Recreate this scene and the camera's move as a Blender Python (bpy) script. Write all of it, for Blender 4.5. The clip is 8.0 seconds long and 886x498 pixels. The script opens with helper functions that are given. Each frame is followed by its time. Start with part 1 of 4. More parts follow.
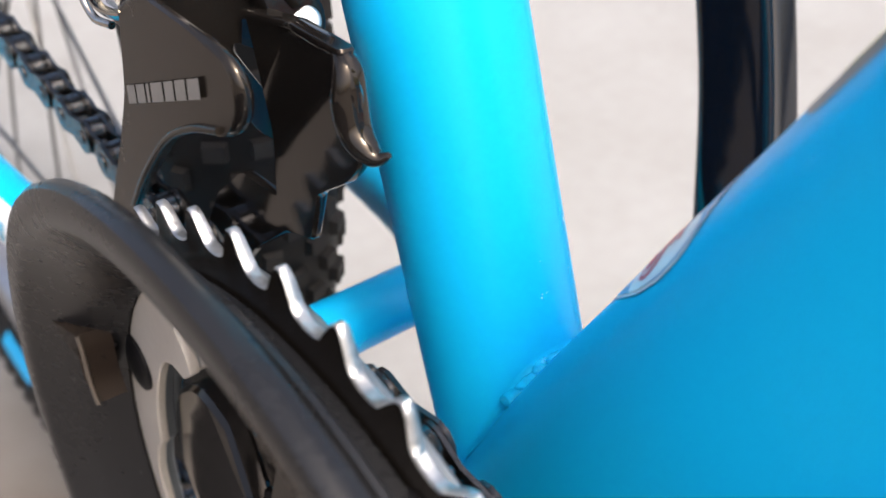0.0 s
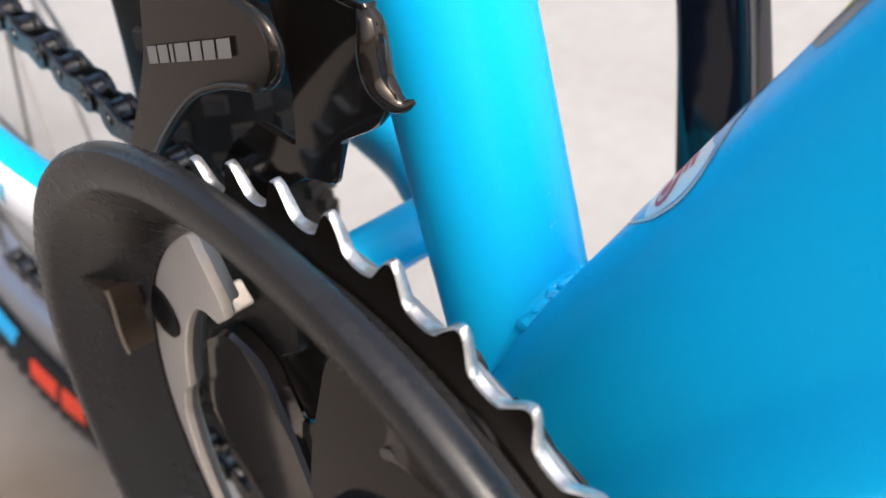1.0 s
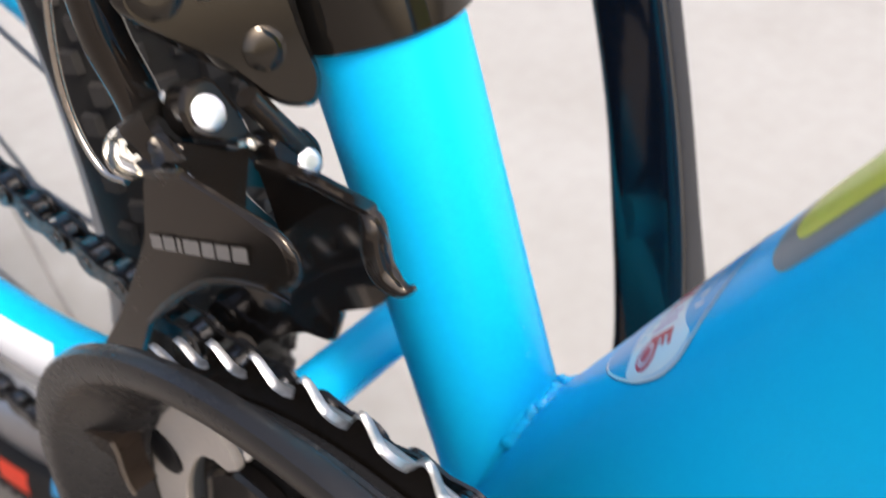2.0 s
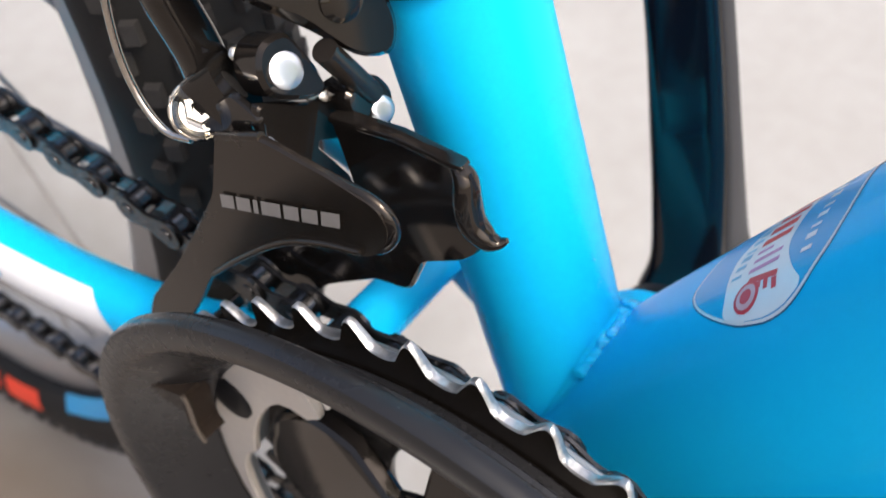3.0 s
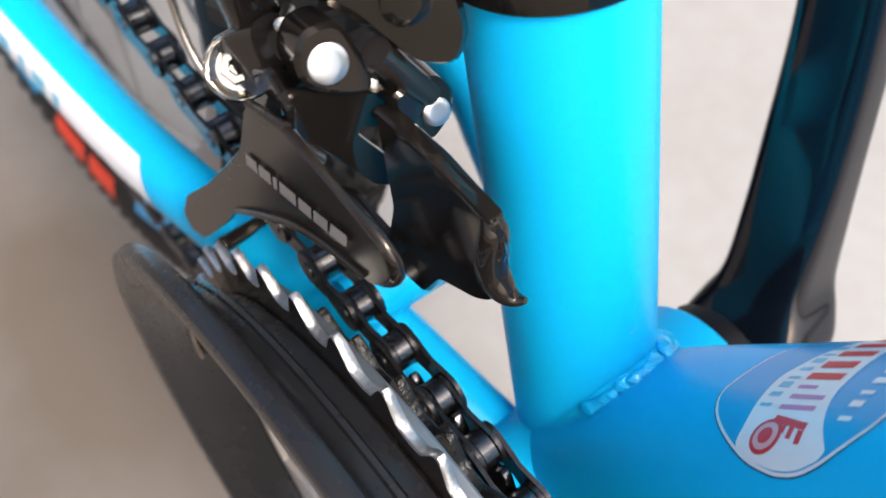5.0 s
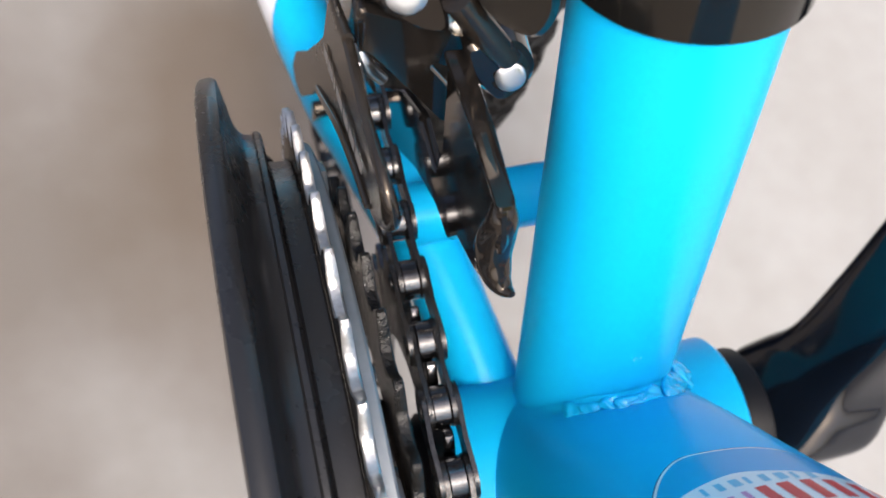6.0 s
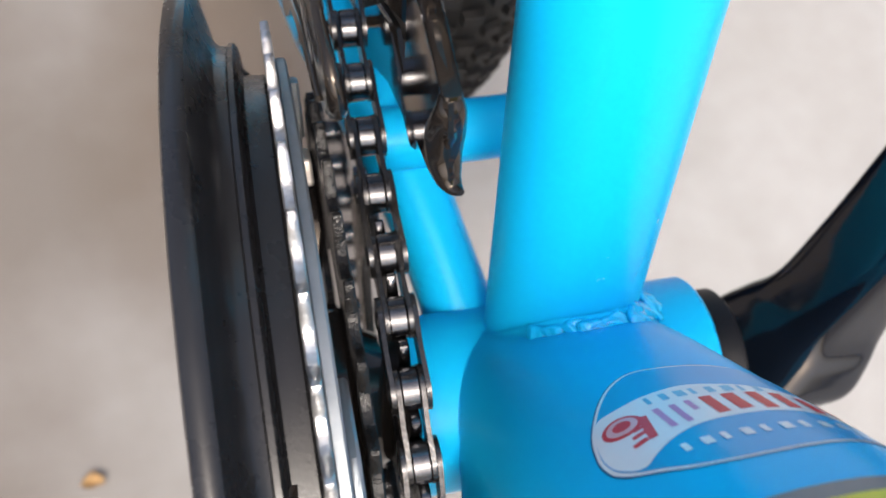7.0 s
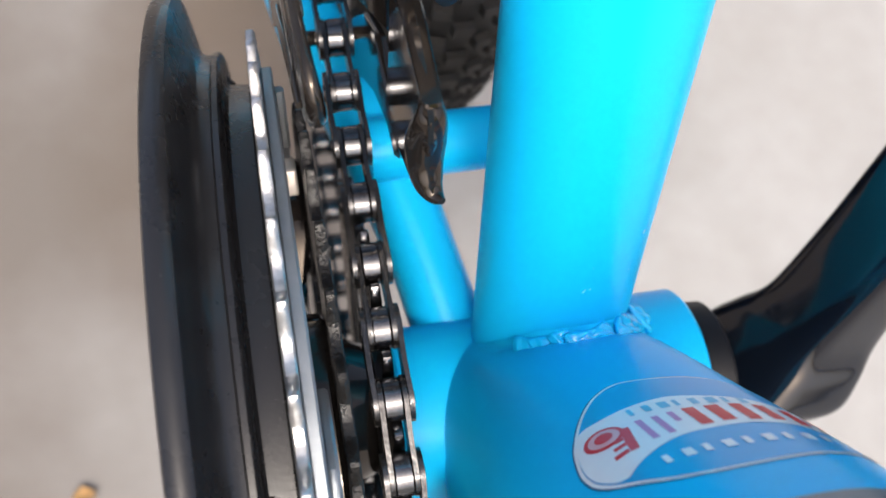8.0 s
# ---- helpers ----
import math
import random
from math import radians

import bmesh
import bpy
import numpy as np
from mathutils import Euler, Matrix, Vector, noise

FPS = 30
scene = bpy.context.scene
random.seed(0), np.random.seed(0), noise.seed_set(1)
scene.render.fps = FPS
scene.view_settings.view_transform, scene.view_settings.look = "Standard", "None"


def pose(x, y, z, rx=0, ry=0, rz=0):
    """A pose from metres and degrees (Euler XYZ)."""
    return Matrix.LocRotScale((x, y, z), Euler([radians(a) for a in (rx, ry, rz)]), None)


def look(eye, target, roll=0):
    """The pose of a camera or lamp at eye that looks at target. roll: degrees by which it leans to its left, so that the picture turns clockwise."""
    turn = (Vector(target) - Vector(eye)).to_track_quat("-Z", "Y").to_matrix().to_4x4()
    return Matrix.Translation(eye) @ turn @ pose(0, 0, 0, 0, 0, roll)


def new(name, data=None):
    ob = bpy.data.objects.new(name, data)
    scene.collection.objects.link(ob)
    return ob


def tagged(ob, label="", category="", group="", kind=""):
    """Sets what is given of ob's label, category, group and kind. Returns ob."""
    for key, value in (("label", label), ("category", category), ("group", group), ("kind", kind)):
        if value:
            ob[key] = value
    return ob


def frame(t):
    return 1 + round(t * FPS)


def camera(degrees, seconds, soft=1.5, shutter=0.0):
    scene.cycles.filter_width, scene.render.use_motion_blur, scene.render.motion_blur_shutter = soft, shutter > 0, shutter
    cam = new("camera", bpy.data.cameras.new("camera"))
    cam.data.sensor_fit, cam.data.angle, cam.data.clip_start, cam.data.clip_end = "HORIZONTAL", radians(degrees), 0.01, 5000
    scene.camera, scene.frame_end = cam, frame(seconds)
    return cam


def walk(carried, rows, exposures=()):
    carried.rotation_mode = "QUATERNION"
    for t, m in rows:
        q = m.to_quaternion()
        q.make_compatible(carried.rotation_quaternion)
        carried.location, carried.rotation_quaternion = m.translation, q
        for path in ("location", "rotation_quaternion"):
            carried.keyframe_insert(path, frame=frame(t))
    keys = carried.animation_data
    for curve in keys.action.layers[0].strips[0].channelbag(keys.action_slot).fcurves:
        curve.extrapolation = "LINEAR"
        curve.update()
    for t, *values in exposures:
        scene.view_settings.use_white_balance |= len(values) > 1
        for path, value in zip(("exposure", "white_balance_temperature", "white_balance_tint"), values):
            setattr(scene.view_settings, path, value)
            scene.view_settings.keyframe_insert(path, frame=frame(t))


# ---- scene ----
cam = camera(48.6, 8.0, soft=1.5, shutter=0.4)
cam.data.dof.use_dof, cam.data.dof.focus_distance, cam.data.dof.aperture_fstop = True, 0.158, 22.0
BB = 0.262  # height of the bottom bracket over the ground
ROWS = [  # seconds, eye from the bottom bracket in metres, turn in degrees
    (0, -0.0989, -0.0973, 0.1578, 56.20, 0.72, -38.42),
    (0.5, -0.1088, -0.0917, 0.1679, 52.43, 2.73, -42.10),
    (1, -0.1123, -0.0967, 0.1644, 52.28, 1.91, -42.46),
    (1.5, -0.1090, -0.0945, 0.1678, 51.07, 1.64, -43.17),
    (2, -0.1188, -0.0810, 0.2011, 50.70, 1.51, -49.92),
    (2.2, -0.1233, -0.0698, 0.2111, 49.30, 0.92, -51.52),
    (3.3, -0.1205, -0.0553, 0.2065, 41.69, 2.28, -53.89),
    (3.5, -0.1186, -0.0576, 0.2027, 41.54, 2.08, -53.81),
    (4, -0.1165, -0.0540, 0.2127, 40.91, 1.05, -54.56),
    (4.5, -0.0976, -0.0432, 0.2115, 37.48, -0.85, -46.82),
    (4.8, -0.0894, -0.0403, 0.2150, 33.95, -1.39, -41.57),
    (5, -0.0869, -0.0411, 0.2180, 32.45, -2.38, -37.94),
    (5.2, -0.0836, -0.0405, 0.2226, 29.73, -3.68, -32.00),
    (6.3, -0.0592, -0.0418, 0.2218, 23.47, -5.41, -11.58),
    (6.5, -0.0591, -0.0485, 0.2199, 23.00, -5.62, -11.61),
    (7, -0.0534, -0.0537, 0.2173, 22.81, -4.85, -10.69),
    (7.5, -0.0517, -0.0555, 0.2167, 24.16, -5.11, -11.50),
    (8, -0.0506, -0.0545, 0.2158, 23.69, -4.92, -10.51),
]
walk(cam, [(t, pose(x, y, z + BB, rx, ry, rz)) for t, x, y, z, rx, ry, rz in ROWS],
     exposures=[(0.0, 0.17, 6650, 10), (8.0, 0.17, 6650, 10)])

# ---- world and light ----
world = bpy.data.worlds.new("sky")
scene.world = world
world.use_nodes = True
wn = world.node_tree
sky = wn.nodes.new("ShaderNodeTexSky")
sky.sky_type = "NISHITA"
sky.sun_disc = False
SUN_EL, SUN_AZ = radians(52), radians(-96)   # azimuth from +x, towards -y
sky.sun_elevation = SUN_EL
sky.sun_rotation = math.pi / 2 - SUN_AZ
sky.dust_density = 6.0
sky.air_density = 0.7
wn.links.new(sky.outputs[0], wn.nodes["Background"].inputs[0])
wn.nodes["Background"].inputs[1].default_value = 0.305
sun = new("sun", bpy.data.lights.new("sun", "SUN"))
sun.data.energy, sun.data.angle, sun.data.color = 2.05, radians(12), (1.0, 0.97, 0.92)
to_sun = Vector((math.cos(SUN_EL) * math.cos(SUN_AZ), math.cos(SUN_EL) * math.sin(SUN_AZ), math.sin(SUN_EL)))
sun.matrix_world = look(to_sun * 5, (0, 0, 0))


# ---- materials ----
def mat(name, color, rough=0.5, metal=0.0, coat=0.0, second=None, scale=40.0, bump=0.0, bump_scale=300.0, spread=0.5, rough_var=0.0,
        fine=None, spec=0.5, coat_rough=0.06, tint=None):
    """A Principled surface with colour that varies at two scales, and fine relief."""
    m = bpy.data.materials.new(name)
    m.use_nodes = True
    t = m.node_tree
    b = t.nodes["Principled BSDF"]
    b.inputs["Metallic"].default_value = metal
    b.inputs["Roughness"].default_value = rough
    b.inputs["Coat Weight"].default_value = coat
    b.inputs["Specular IOR Level"].default_value = spec
    b.inputs["Coat Roughness"].default_value = coat_rough
    if tint:
        b.inputs["Specular Tint"].default_value = (*tint, 1)
    co = t.nodes.new("ShaderNodeTexCoord")
    second = second or tuple(c * 0.8 for c in color)

    def noise_at(sc, detail=6):
        n = t.nodes.new("ShaderNodeTexNoise")
        n.inputs["Scale"].default_value = sc
        n.inputs["Detail"].default_value = detail
        t.links.new(co.outputs["Object"], n.inputs["Vector"])
        return n

    big, small = noise_at(scale), noise_at(scale * 11)
    mixf = t.nodes.new("ShaderNodeMath")
    mixf.operation = "MULTIPLY_ADD"
    mixf.inputs[1].default_value = 0.6
    t.links.new(big.outputs["Fac"], mixf.inputs[0])
    half = t.nodes.new("ShaderNodeMath")
    half.operation = "MULTIPLY"
    half.inputs[1].default_value = 0.4
    t.links.new(small.outputs["Fac"], half.inputs[0])
    t.links.new(half.outputs[0], mixf.inputs[2])
    ramp = t.nodes.new("ShaderNodeValToRGB")
    ramp.color_ramp.elements[0].position = 0.5 - spread / 2
    ramp.color_ramp.elements[1].position = 0.5 + spread / 2
    ramp.color_ramp.elements[0].color = (*second, 1)
    ramp.color_ramp.elements[1].color = (*color, 1)
    t.links.new(mixf.outputs[0], ramp.inputs[0])
    out = ramp.outputs[0]
    if fine:  # small specks of another colour
        f = noise_at(fine[1], 2)
        fr = t.nodes.new("ShaderNodeValToRGB")
        fr.color_ramp.elements[0].position, fr.color_ramp.elements[1].position = fine[2], fine[2] + 0.04
        fr.color_ramp.elements[0].color, fr.color_ramp.elements[1].color = (0, 0, 0, 1), (1, 1, 1, 1)
        t.links.new(f.outputs["Fac"], fr.inputs[0])
        mx = t.nodes.new("ShaderNodeMix")
        mx.data_type = "RGBA"
        t.links.new(fr.outputs[0], mx.inputs["Factor"])
        t.links.new(out, mx.inputs["A"])
        mx.inputs["B"].default_value = (*fine[0], 1)
        out = mx.outputs["Result"]
    t.links.new(out, b.inputs["Base Color"])
    if rough_var:
        mr = t.nodes.new("ShaderNodeMapRange")
        mr.inputs["To Min"].default_value, mr.inputs["To Max"].default_value = max(0.02, rough - rough_var), rough + rough_var
        t.links.new(mixf.outputs[0], mr.inputs["Value"])
        t.links.new(mr.outputs[0], b.inputs["Roughness"])
    if bump:
        n = noise_at(bump_scale, 8)
        bp = t.nodes.new("ShaderNodeBump")
        bp.inputs["Strength"].default_value = bump
        bp.inputs["Distance"].default_value = 0.0004
        t.links.new(n.outputs["Fac"], bp.inputs["Height"])
        t.links.new(bp.outputs[0], b.inputs["Normal"])
    return m


M_BLUE = mat("satin_blue_paint", (0.0, 0.475, 0.83), 0.34, coat=0.05, coat_rough=0.15, second=(0.0, 0.455, 0.80), scale=25, bump=0.03, bump_scale=900, spec=0.13)
M_WELD = mat("painted_weld_bead", (0.0, 0.46, 0.84), 0.16, coat=0.2, second=(0.0, 0.46, 0.82), scale=200, bump=0.2, bump_scale=500)
M_GLOSS = mat("gloss_black_enamel", (0.008, 0.0075, 0.007), 0.085, coat=0.1, second=(0.010, 0.008, 0.007), scale=25, rough_var=0.03, bump=0.01, spec=0.5, tint=(1.0, 0.86, 0.72))
M_CRANK = mat("gloss_blue_black_crank", (0.004, 0.0075, 0.014), 0.08, coat=0.0, second=(0.004, 0.006, 0.010), scale=25, rough_var=0.03, bump=0.01, spec=0.6, tint=(1.0, 0.90, 0.78))
M_BODY = mat("gloss_black_body", (0.007, 0.0068, 0.0066), 0.10, second=(0.006, 0.0055, 0.005), scale=25, rough_var=0.03, bump=0.01, spec=0.6, tint=(1.0, 0.88, 0.74))
M_PLATE = mat("black_plated_steel", (0.014, 0.011, 0.009), 0.26, second=(0.010, 0.008, 0.006), scale=25, rough_var=0.05, spec=0.6, tint=(1.0, 0.84, 0.70))
M_GUARD = mat("black_moulded_plastic", (0.0155, 0.0156, 0.0168), 0.28, second=(0.0100, 0.0100, 0.0110), scale=30, rough_var=0.08, bump=0.06, spec=0.4,
              bump_scale=1500, fine=((0.25, 0.24, 0.23), 900, 0.77))
M_SILVER = mat("bright_steel", (0.70, 0.70, 0.69), 0.30, metal=1.0, second=(0.50, 0.49, 0.47), scale=120, rough_var=0.12, bump=0.15, bump_scale=1200)
M_TOOTH = mat("worn_zinc_steel", (0.74, 0.75, 0.76), 0.36, metal=0.9, second=(0.28, 0.27, 0.25), scale=90, rough_var=0.15, bump=0.3, bump_scale=900)
M_DARKSTEEL = mat("dark_oiled_steel", (0.115, 0.113, 0.115), 0.24, metal=0.9, second=(0.02, 0.02, 0.02), scale=200, rough_var=0.12, bump=0.2,
                  bump_scale=800)
M_ROLLER = mat("oiled_roller_steel", (0.19, 0.19, 0.20), 0.24, metal=1.0, second=(0.08, 0.08, 0.08), scale=250, rough_var=0.1)
M_ALLOY = mat("satin_grey_alloy", (0.74, 0.68, 0.60), 0.34, metal=0.45, second=(0.62, 0.56, 0.49), scale=60, rough_var=0.1)
M_OILY = mat("oil_caked_steel", (0.008, 0.0075, 0.007), 0.22, second=(0.014, 0.013, 0.012), scale=300, rough_var=0.1, bump=1.0, bump_scale=1100, spec=0.35)
M_BOLT = mat("bright_pin_steel", (0.66, 0.69, 0.72), 0.30, metal=1.0, second=(0.62, 0.62, 0.62), scale=300, rough_var=0.08)
M_CHROME = mat("polished_chrome", (0.62, 0.61, 0.58), 0.10, metal=1.0, second=(0.52, 0.50, 0.46), scale=200, rough_var=0.05)
M_CABLE = mat("stranded_steel_cable", (0.72, 0.66, 0.58), 0.24, metal=1.0, second=(0.45, 0.40, 0.35), scale=900)
M_TYRE = mat("black_rubber", (0.010, 0.0095, 0.009), 0.6, second=(0.015, 0.014, 0.013), scale=60, bump=0.2, bump_scale=700, spec=0.2)
# knobs paler than the tyre, so the gaps' shade sits in the colour
M_KNOB = mat("pale_tread_rubber", (0.036, 0.033, 0.030), 0.7, second=(0.02, 0.018, 0.017), scale=90, bump=0.3, bump_scale=700, spec=0.25)
M_RIM = mat("anodised_rim", (0.50, 0.50, 0.51), 0.34, metal=0.85, second=(0.40, 0.40, 0.41), scale=20)
M_SPOKE = mat("spoke_steel", (0.22, 0.215, 0.21), 0.3, metal=0.9, scale=40)
M_RED = mat("red_print", (0.72, 0.03, 0.03), 0.4, second=(0.62, 0.02, 0.03), scale=80)
M_ORANGE = mat("orange_red_rubber", (0.80, 0.06, 0.02), 0.5, second=(0.70, 0.04, 0.015), scale=80)
M_LBLUE = mat("sticker_blue_print", (0.005, 0.35, 0.66), 0.3, second=(0.005, 0.32, 0.62), scale=80)
M_CYAN = mat("sticker_pale_blue_print", (0.14, 0.46, 0.66), 0.3, second=(0.13, 0.44, 0.6), scale=80)
M_WHITE = mat("sticker_white_film", (0.80, 0.80, 0.80), 0.28, second=(0.74, 0.74, 0.75), scale=60)
M_YELLOW = mat("sticker_yellow_print", (0.66, 0.60, 0.02), 0.3, second=(0.58, 0.54, 0.02), scale=60)
M_GREY = mat("sticker_grey_print", (0.16, 0.17, 0.18), 0.3, second=(0.13, 0.14, 0.15), scale=60)
M_MARK = mat("pale_grey_print", (0.27, 0.245, 0.22), 0.4, second=(0.21, 0.19, 0.17), scale=300)
M_WASHER = mat("zinc_washer", (0.62, 0.60, 0.55), 0.24, metal=1.0, second=(0.45, 0.42, 0.36), scale=250)
# the guard's plastic, browned to carry the ground's reflection in its colour
M_POCKET = mat("guard_plastic_ground_sheen", (0.030, 0.022, 0.017), 0.22, second=(0.020, 0.015, 0.012), scale=60, rough_var=0.06, spec=0.6, tint=(1.0, 0.84, 0.70))
# pale because the lip's edge catches light; that highlight is in the colour
M_LIP = mat("edge_highlight_plastic", (0.13, 0.105, 0.08), 0.35, second=(0.08, 0.065, 0.05), scale=200)
M_GROUND = mat("pale_concrete", (0.338, 0.338, 0.328), 0.85, second=(0.26, 0.25, 0.235), scale=5.0, bump=0.4, bump_scale=120, spread=0.5)
M_SHOULDER = mat("brushed_grey_alloy", (0.24, 0.26, 0.28), 0.42, metal=0.7, second=(0.18, 0.20, 0.215), scale=60, rough_var=0.1, bump=0.1, bump_scale=900)
# brown tone and shade of the drive side put into the colour, ragged edge
gt = M_GROUND.node_tree
gco, gn, gsep, gadd, gr, gm = (gt.nodes.new("ShaderNode" + k) for k in ("TexCoord", "TexNoise", "SeparateXYZ", "Math", "ValToRGB", "Mix"))
gn.inputs["Scale"].default_value, gn.inputs["Detail"].default_value = 7.0, 8.0
gt.links.new(gco.outputs["Object"], gn.inputs["Vector"])
gt.links.new(gco.outputs["Object"], gsep.inputs[0])
gadd.operation = "MULTIPLY_ADD"
gadd.inputs[1].default_value = 0.55
gt.links.new(gn.outputs["Fac"], gadd.inputs[0])
gt.links.new(gsep.outputs["X"], gadd.inputs[2])
gr.color_ramp.elements[0].position, gr.color_ramp.elements[1].position = 0.05, 0.45
gr.color_ramp.elements[0].color, gr.color_ramp.elements[1].color = (1, 1, 1, 1), (0, 0, 0, 1)
gt.links.new(gadd.outputs[0], gr.inputs[0])
gm.data_type = "RGBA"
gp = gt.nodes["Principled BSDF"]
gt.links.new(gr.outputs[0], gm.inputs["Factor"])
gt.links.new(gp.inputs["Base Color"].links[0].from_socket, gm.inputs["A"])
gm.inputs["B"].default_value = (0.132, 0.117, 0.102, 1)
gt.links.new(gm.outputs["Result"], gp.inputs["Base Color"])
# a brown patch beside the wheel: soil with the bicycle's shadow painted in
oc, os_, ol, oa, oramp, om = (gt.nodes.new("ShaderNode" + k) for k in ("VectorMath", "VectorMath", "VectorMath", "Math", "ValToRGB", "Mix"))
oc.operation, os_.operation, ol.operation = "SUBTRACT", "MULTIPLY", "LENGTH"
oc.inputs[1].default_value, os_.inputs[1].default_value = (-0.072, 0.25, 0), (1 / 0.075, 1 / 0.17, 0)
gt.links.new(gco.outputs["Object"], oc.inputs[0])
gt.links.new(oc.outputs[0], os_.inputs[0])
gt.links.new(os_.outputs[0], ol.inputs[0])
oa.operation = "MULTIPLY_ADD"
oa.inputs[1].default_value = 0.7
gt.links.new(gn.outputs["Fac"], oa.inputs[0])
gt.links.new(ol.outputs["Value"], oa.inputs[2])
oramp.color_ramp.elements[0].position, oramp.color_ramp.elements[1].position = 0.45, 1.0
oramp.color_ramp.elements[0].color, oramp.color_ramp.elements[1].color = (0.85, 0.85, 0.85, 1), (0, 0, 0, 1)
half = gt.nodes.new("ShaderNodeMath")
half.operation = "MULTIPLY"
half.inputs[1].default_value = 0.6
gt.links.new(oa.outputs[0], half.inputs[0])
gt.links.new(half.outputs[0], oramp.inputs[0])
om.data_type = "RGBA"
gt.links.new(oramp.outputs[0], om.inputs["Factor"])
gt.links.new(gm.outputs["Result"], om.inputs["A"])
om.inputs["B"].default_value = (0.105, 0.080, 0.058, 1)
gt.links.new(om.outputs["Result"], gp.inputs["Base Color"])
M_CUP = mat("dull_black_plastic", (0.007, 0.007, 0.008), 0.45, scale=60, spec=0.2)


# ---- mesh helpers (millimetres from the middle of the bottom bracket) ----
def P3(x, y, z):
    return Vector((x / 1000, y / 1000, z / 1000 + BB))


def part(name, bm, material, parent, label="", flat=False, matrix=None):
    """Links a bmesh as one mesh object under a thing or a part."""
    me = bpy.data.meshes.new(name)
    bmesh.ops.recalc_face_normals(bm, faces=bm.faces)
    bm.to_mesh(me)
    bm.free()
    me.materials.append(material)
    if not flat:
        me.polygons.foreach_set("use_smooth", [True] * len(me.polygons))
        me.set_sharp_from_angle(angle=radians(38))
    ob = new(name, me)
    ob.parent = parent
    if matrix is not None:
        ob.matrix_basis = matrix
    return tagged(ob, label=label)


def empty(name, parent=None):
    ob = new(name)
    ob.parent = parent
    return ob


def ring_faces(bm, loops, closed=True, cap=True):
    """Skins a row of vertex loops; caps the ends."""
    n = len(loops[0])
    for a, b in zip(loops, loops[1:]):
        for i in range(n if closed else n - 1):
            j = (i + 1) % n
            bm.faces.new((a[i], a[j], b[j], b[i]))
    if cap:
        bm.faces.new(list(reversed(loops[0])))
        bm.faces.new(loops[-1])


def lathe(bm, profile, n=96, centre=(0, 0), closed=False, x0=0.0):
    """Turns a profile of (x, radius) about the axle's direction."""
    loops = []
    for x, r in profile:
        loops.append([bm.verts.new(P3(x + x0, centre[0] + r * math.sin(2 * math.pi * i / n), centre[1] + r * math.cos(2 * math.pi * i / n)))
                      for i in range(n)])
    if closed:
        loops.append(loops[0])
    ring_faces(bm, loops, cap=not closed)
    return bm


def smooth_path(points, steps=6):
    """A Catmull-Rom line through rows of numbers."""
    p = [np.array(q, float) for q in points]
    p = [2 * p[0] - p[1], *p, 2 * p[-1] - p[-2]]
    out = []
    for a, b, c, d in zip(p, p[1:], p[2:], p[3:]):
        for k in range(steps):
            t = k / steps
            out.append(0.5 * (2 * b + (c - a) * t + (2 * a - 5 * b + 4 * c - d) * t * t + (3 * b - a - 3 * c + d) * t ** 3))
    return out + [p[-2]]


def sweep(bm, rows, side=(1, 0, 0), n=32, power=2.0, steps=6, cap=True):
    """A tube through rows of (x, y, z, half width along side, half height); power over 2 squares its section."""
    rows = smooth_path(rows, steps)
    loops = []
    for i, q in enumerate(rows):
        d = rows[min(i + 1, len(rows) - 1)][:3] - rows[max(i - 1, 0)][:3]
        d /= np.linalg.norm(d)
        u = np.array(side, float) - d * np.dot(side, d)
        u /= np.linalg.norm(u)
        v = np.cross(d, u)
        loop = []
        for k in range(n):
            a = 2 * math.pi * k / n
            c, s = math.cos(a), math.sin(a)
            cu = math.copysign(abs(c) ** (2 / power), c)
            sv = math.copysign(abs(s) ** (2 / power), s)
            loop.append(bm.verts.new(P3(*(q[:3] + u * q[3] * cu + v * q[4] * sv))))
        loops.append(loop)
    ring_faces(bm, loops, cap=cap)
    return bm


def rounded(points, radius, steps=4):
    """A polygon with its corners rounded."""
    out = []
    n = len(points)
    for i in range(n):
        a, b, c = (np.array(points[(i + k - 1) % n], float) for k in range(3))
        ab, cb = a - b, c - b
        la, lc = np.linalg.norm(ab), np.linalg.norm(cb)
        r = min(radius, la * 0.45, lc * 0.45)
        s, e = b + ab / la * r, b + cb / lc * r
        for k in range(steps + 1):
            t = k / steps
            out.append(tuple((1 - t) ** 2 * s + 2 * t * (1 - t) * b + t * t * e))
    return out


def plate(bm, outline, x0, x1, bevel=0.5, place=None):
    """An upright sheet: an outline of (y, z) between two widths, with its rim bevelled. place moves each corner."""
    place = place or (lambda x, y, z: P3(x, y, z))
    c = np.mean(np.array(outline), axis=0)
    lo, hi = min(x0, x1), max(x0, x1)

    def inset(p, d):
        v = np.array(p) - c
        return np.array(p) - v / np.linalg.norm(v) * d
    loops = []
    for x, d in ((lo, bevel), (lo + bevel, 0), (hi - bevel, 0), (hi, bevel)):
        loops.append([bm.verts.new(place(x, *inset(p, d))) for p in outline])
    ring_faces(bm, loops)
    return bm


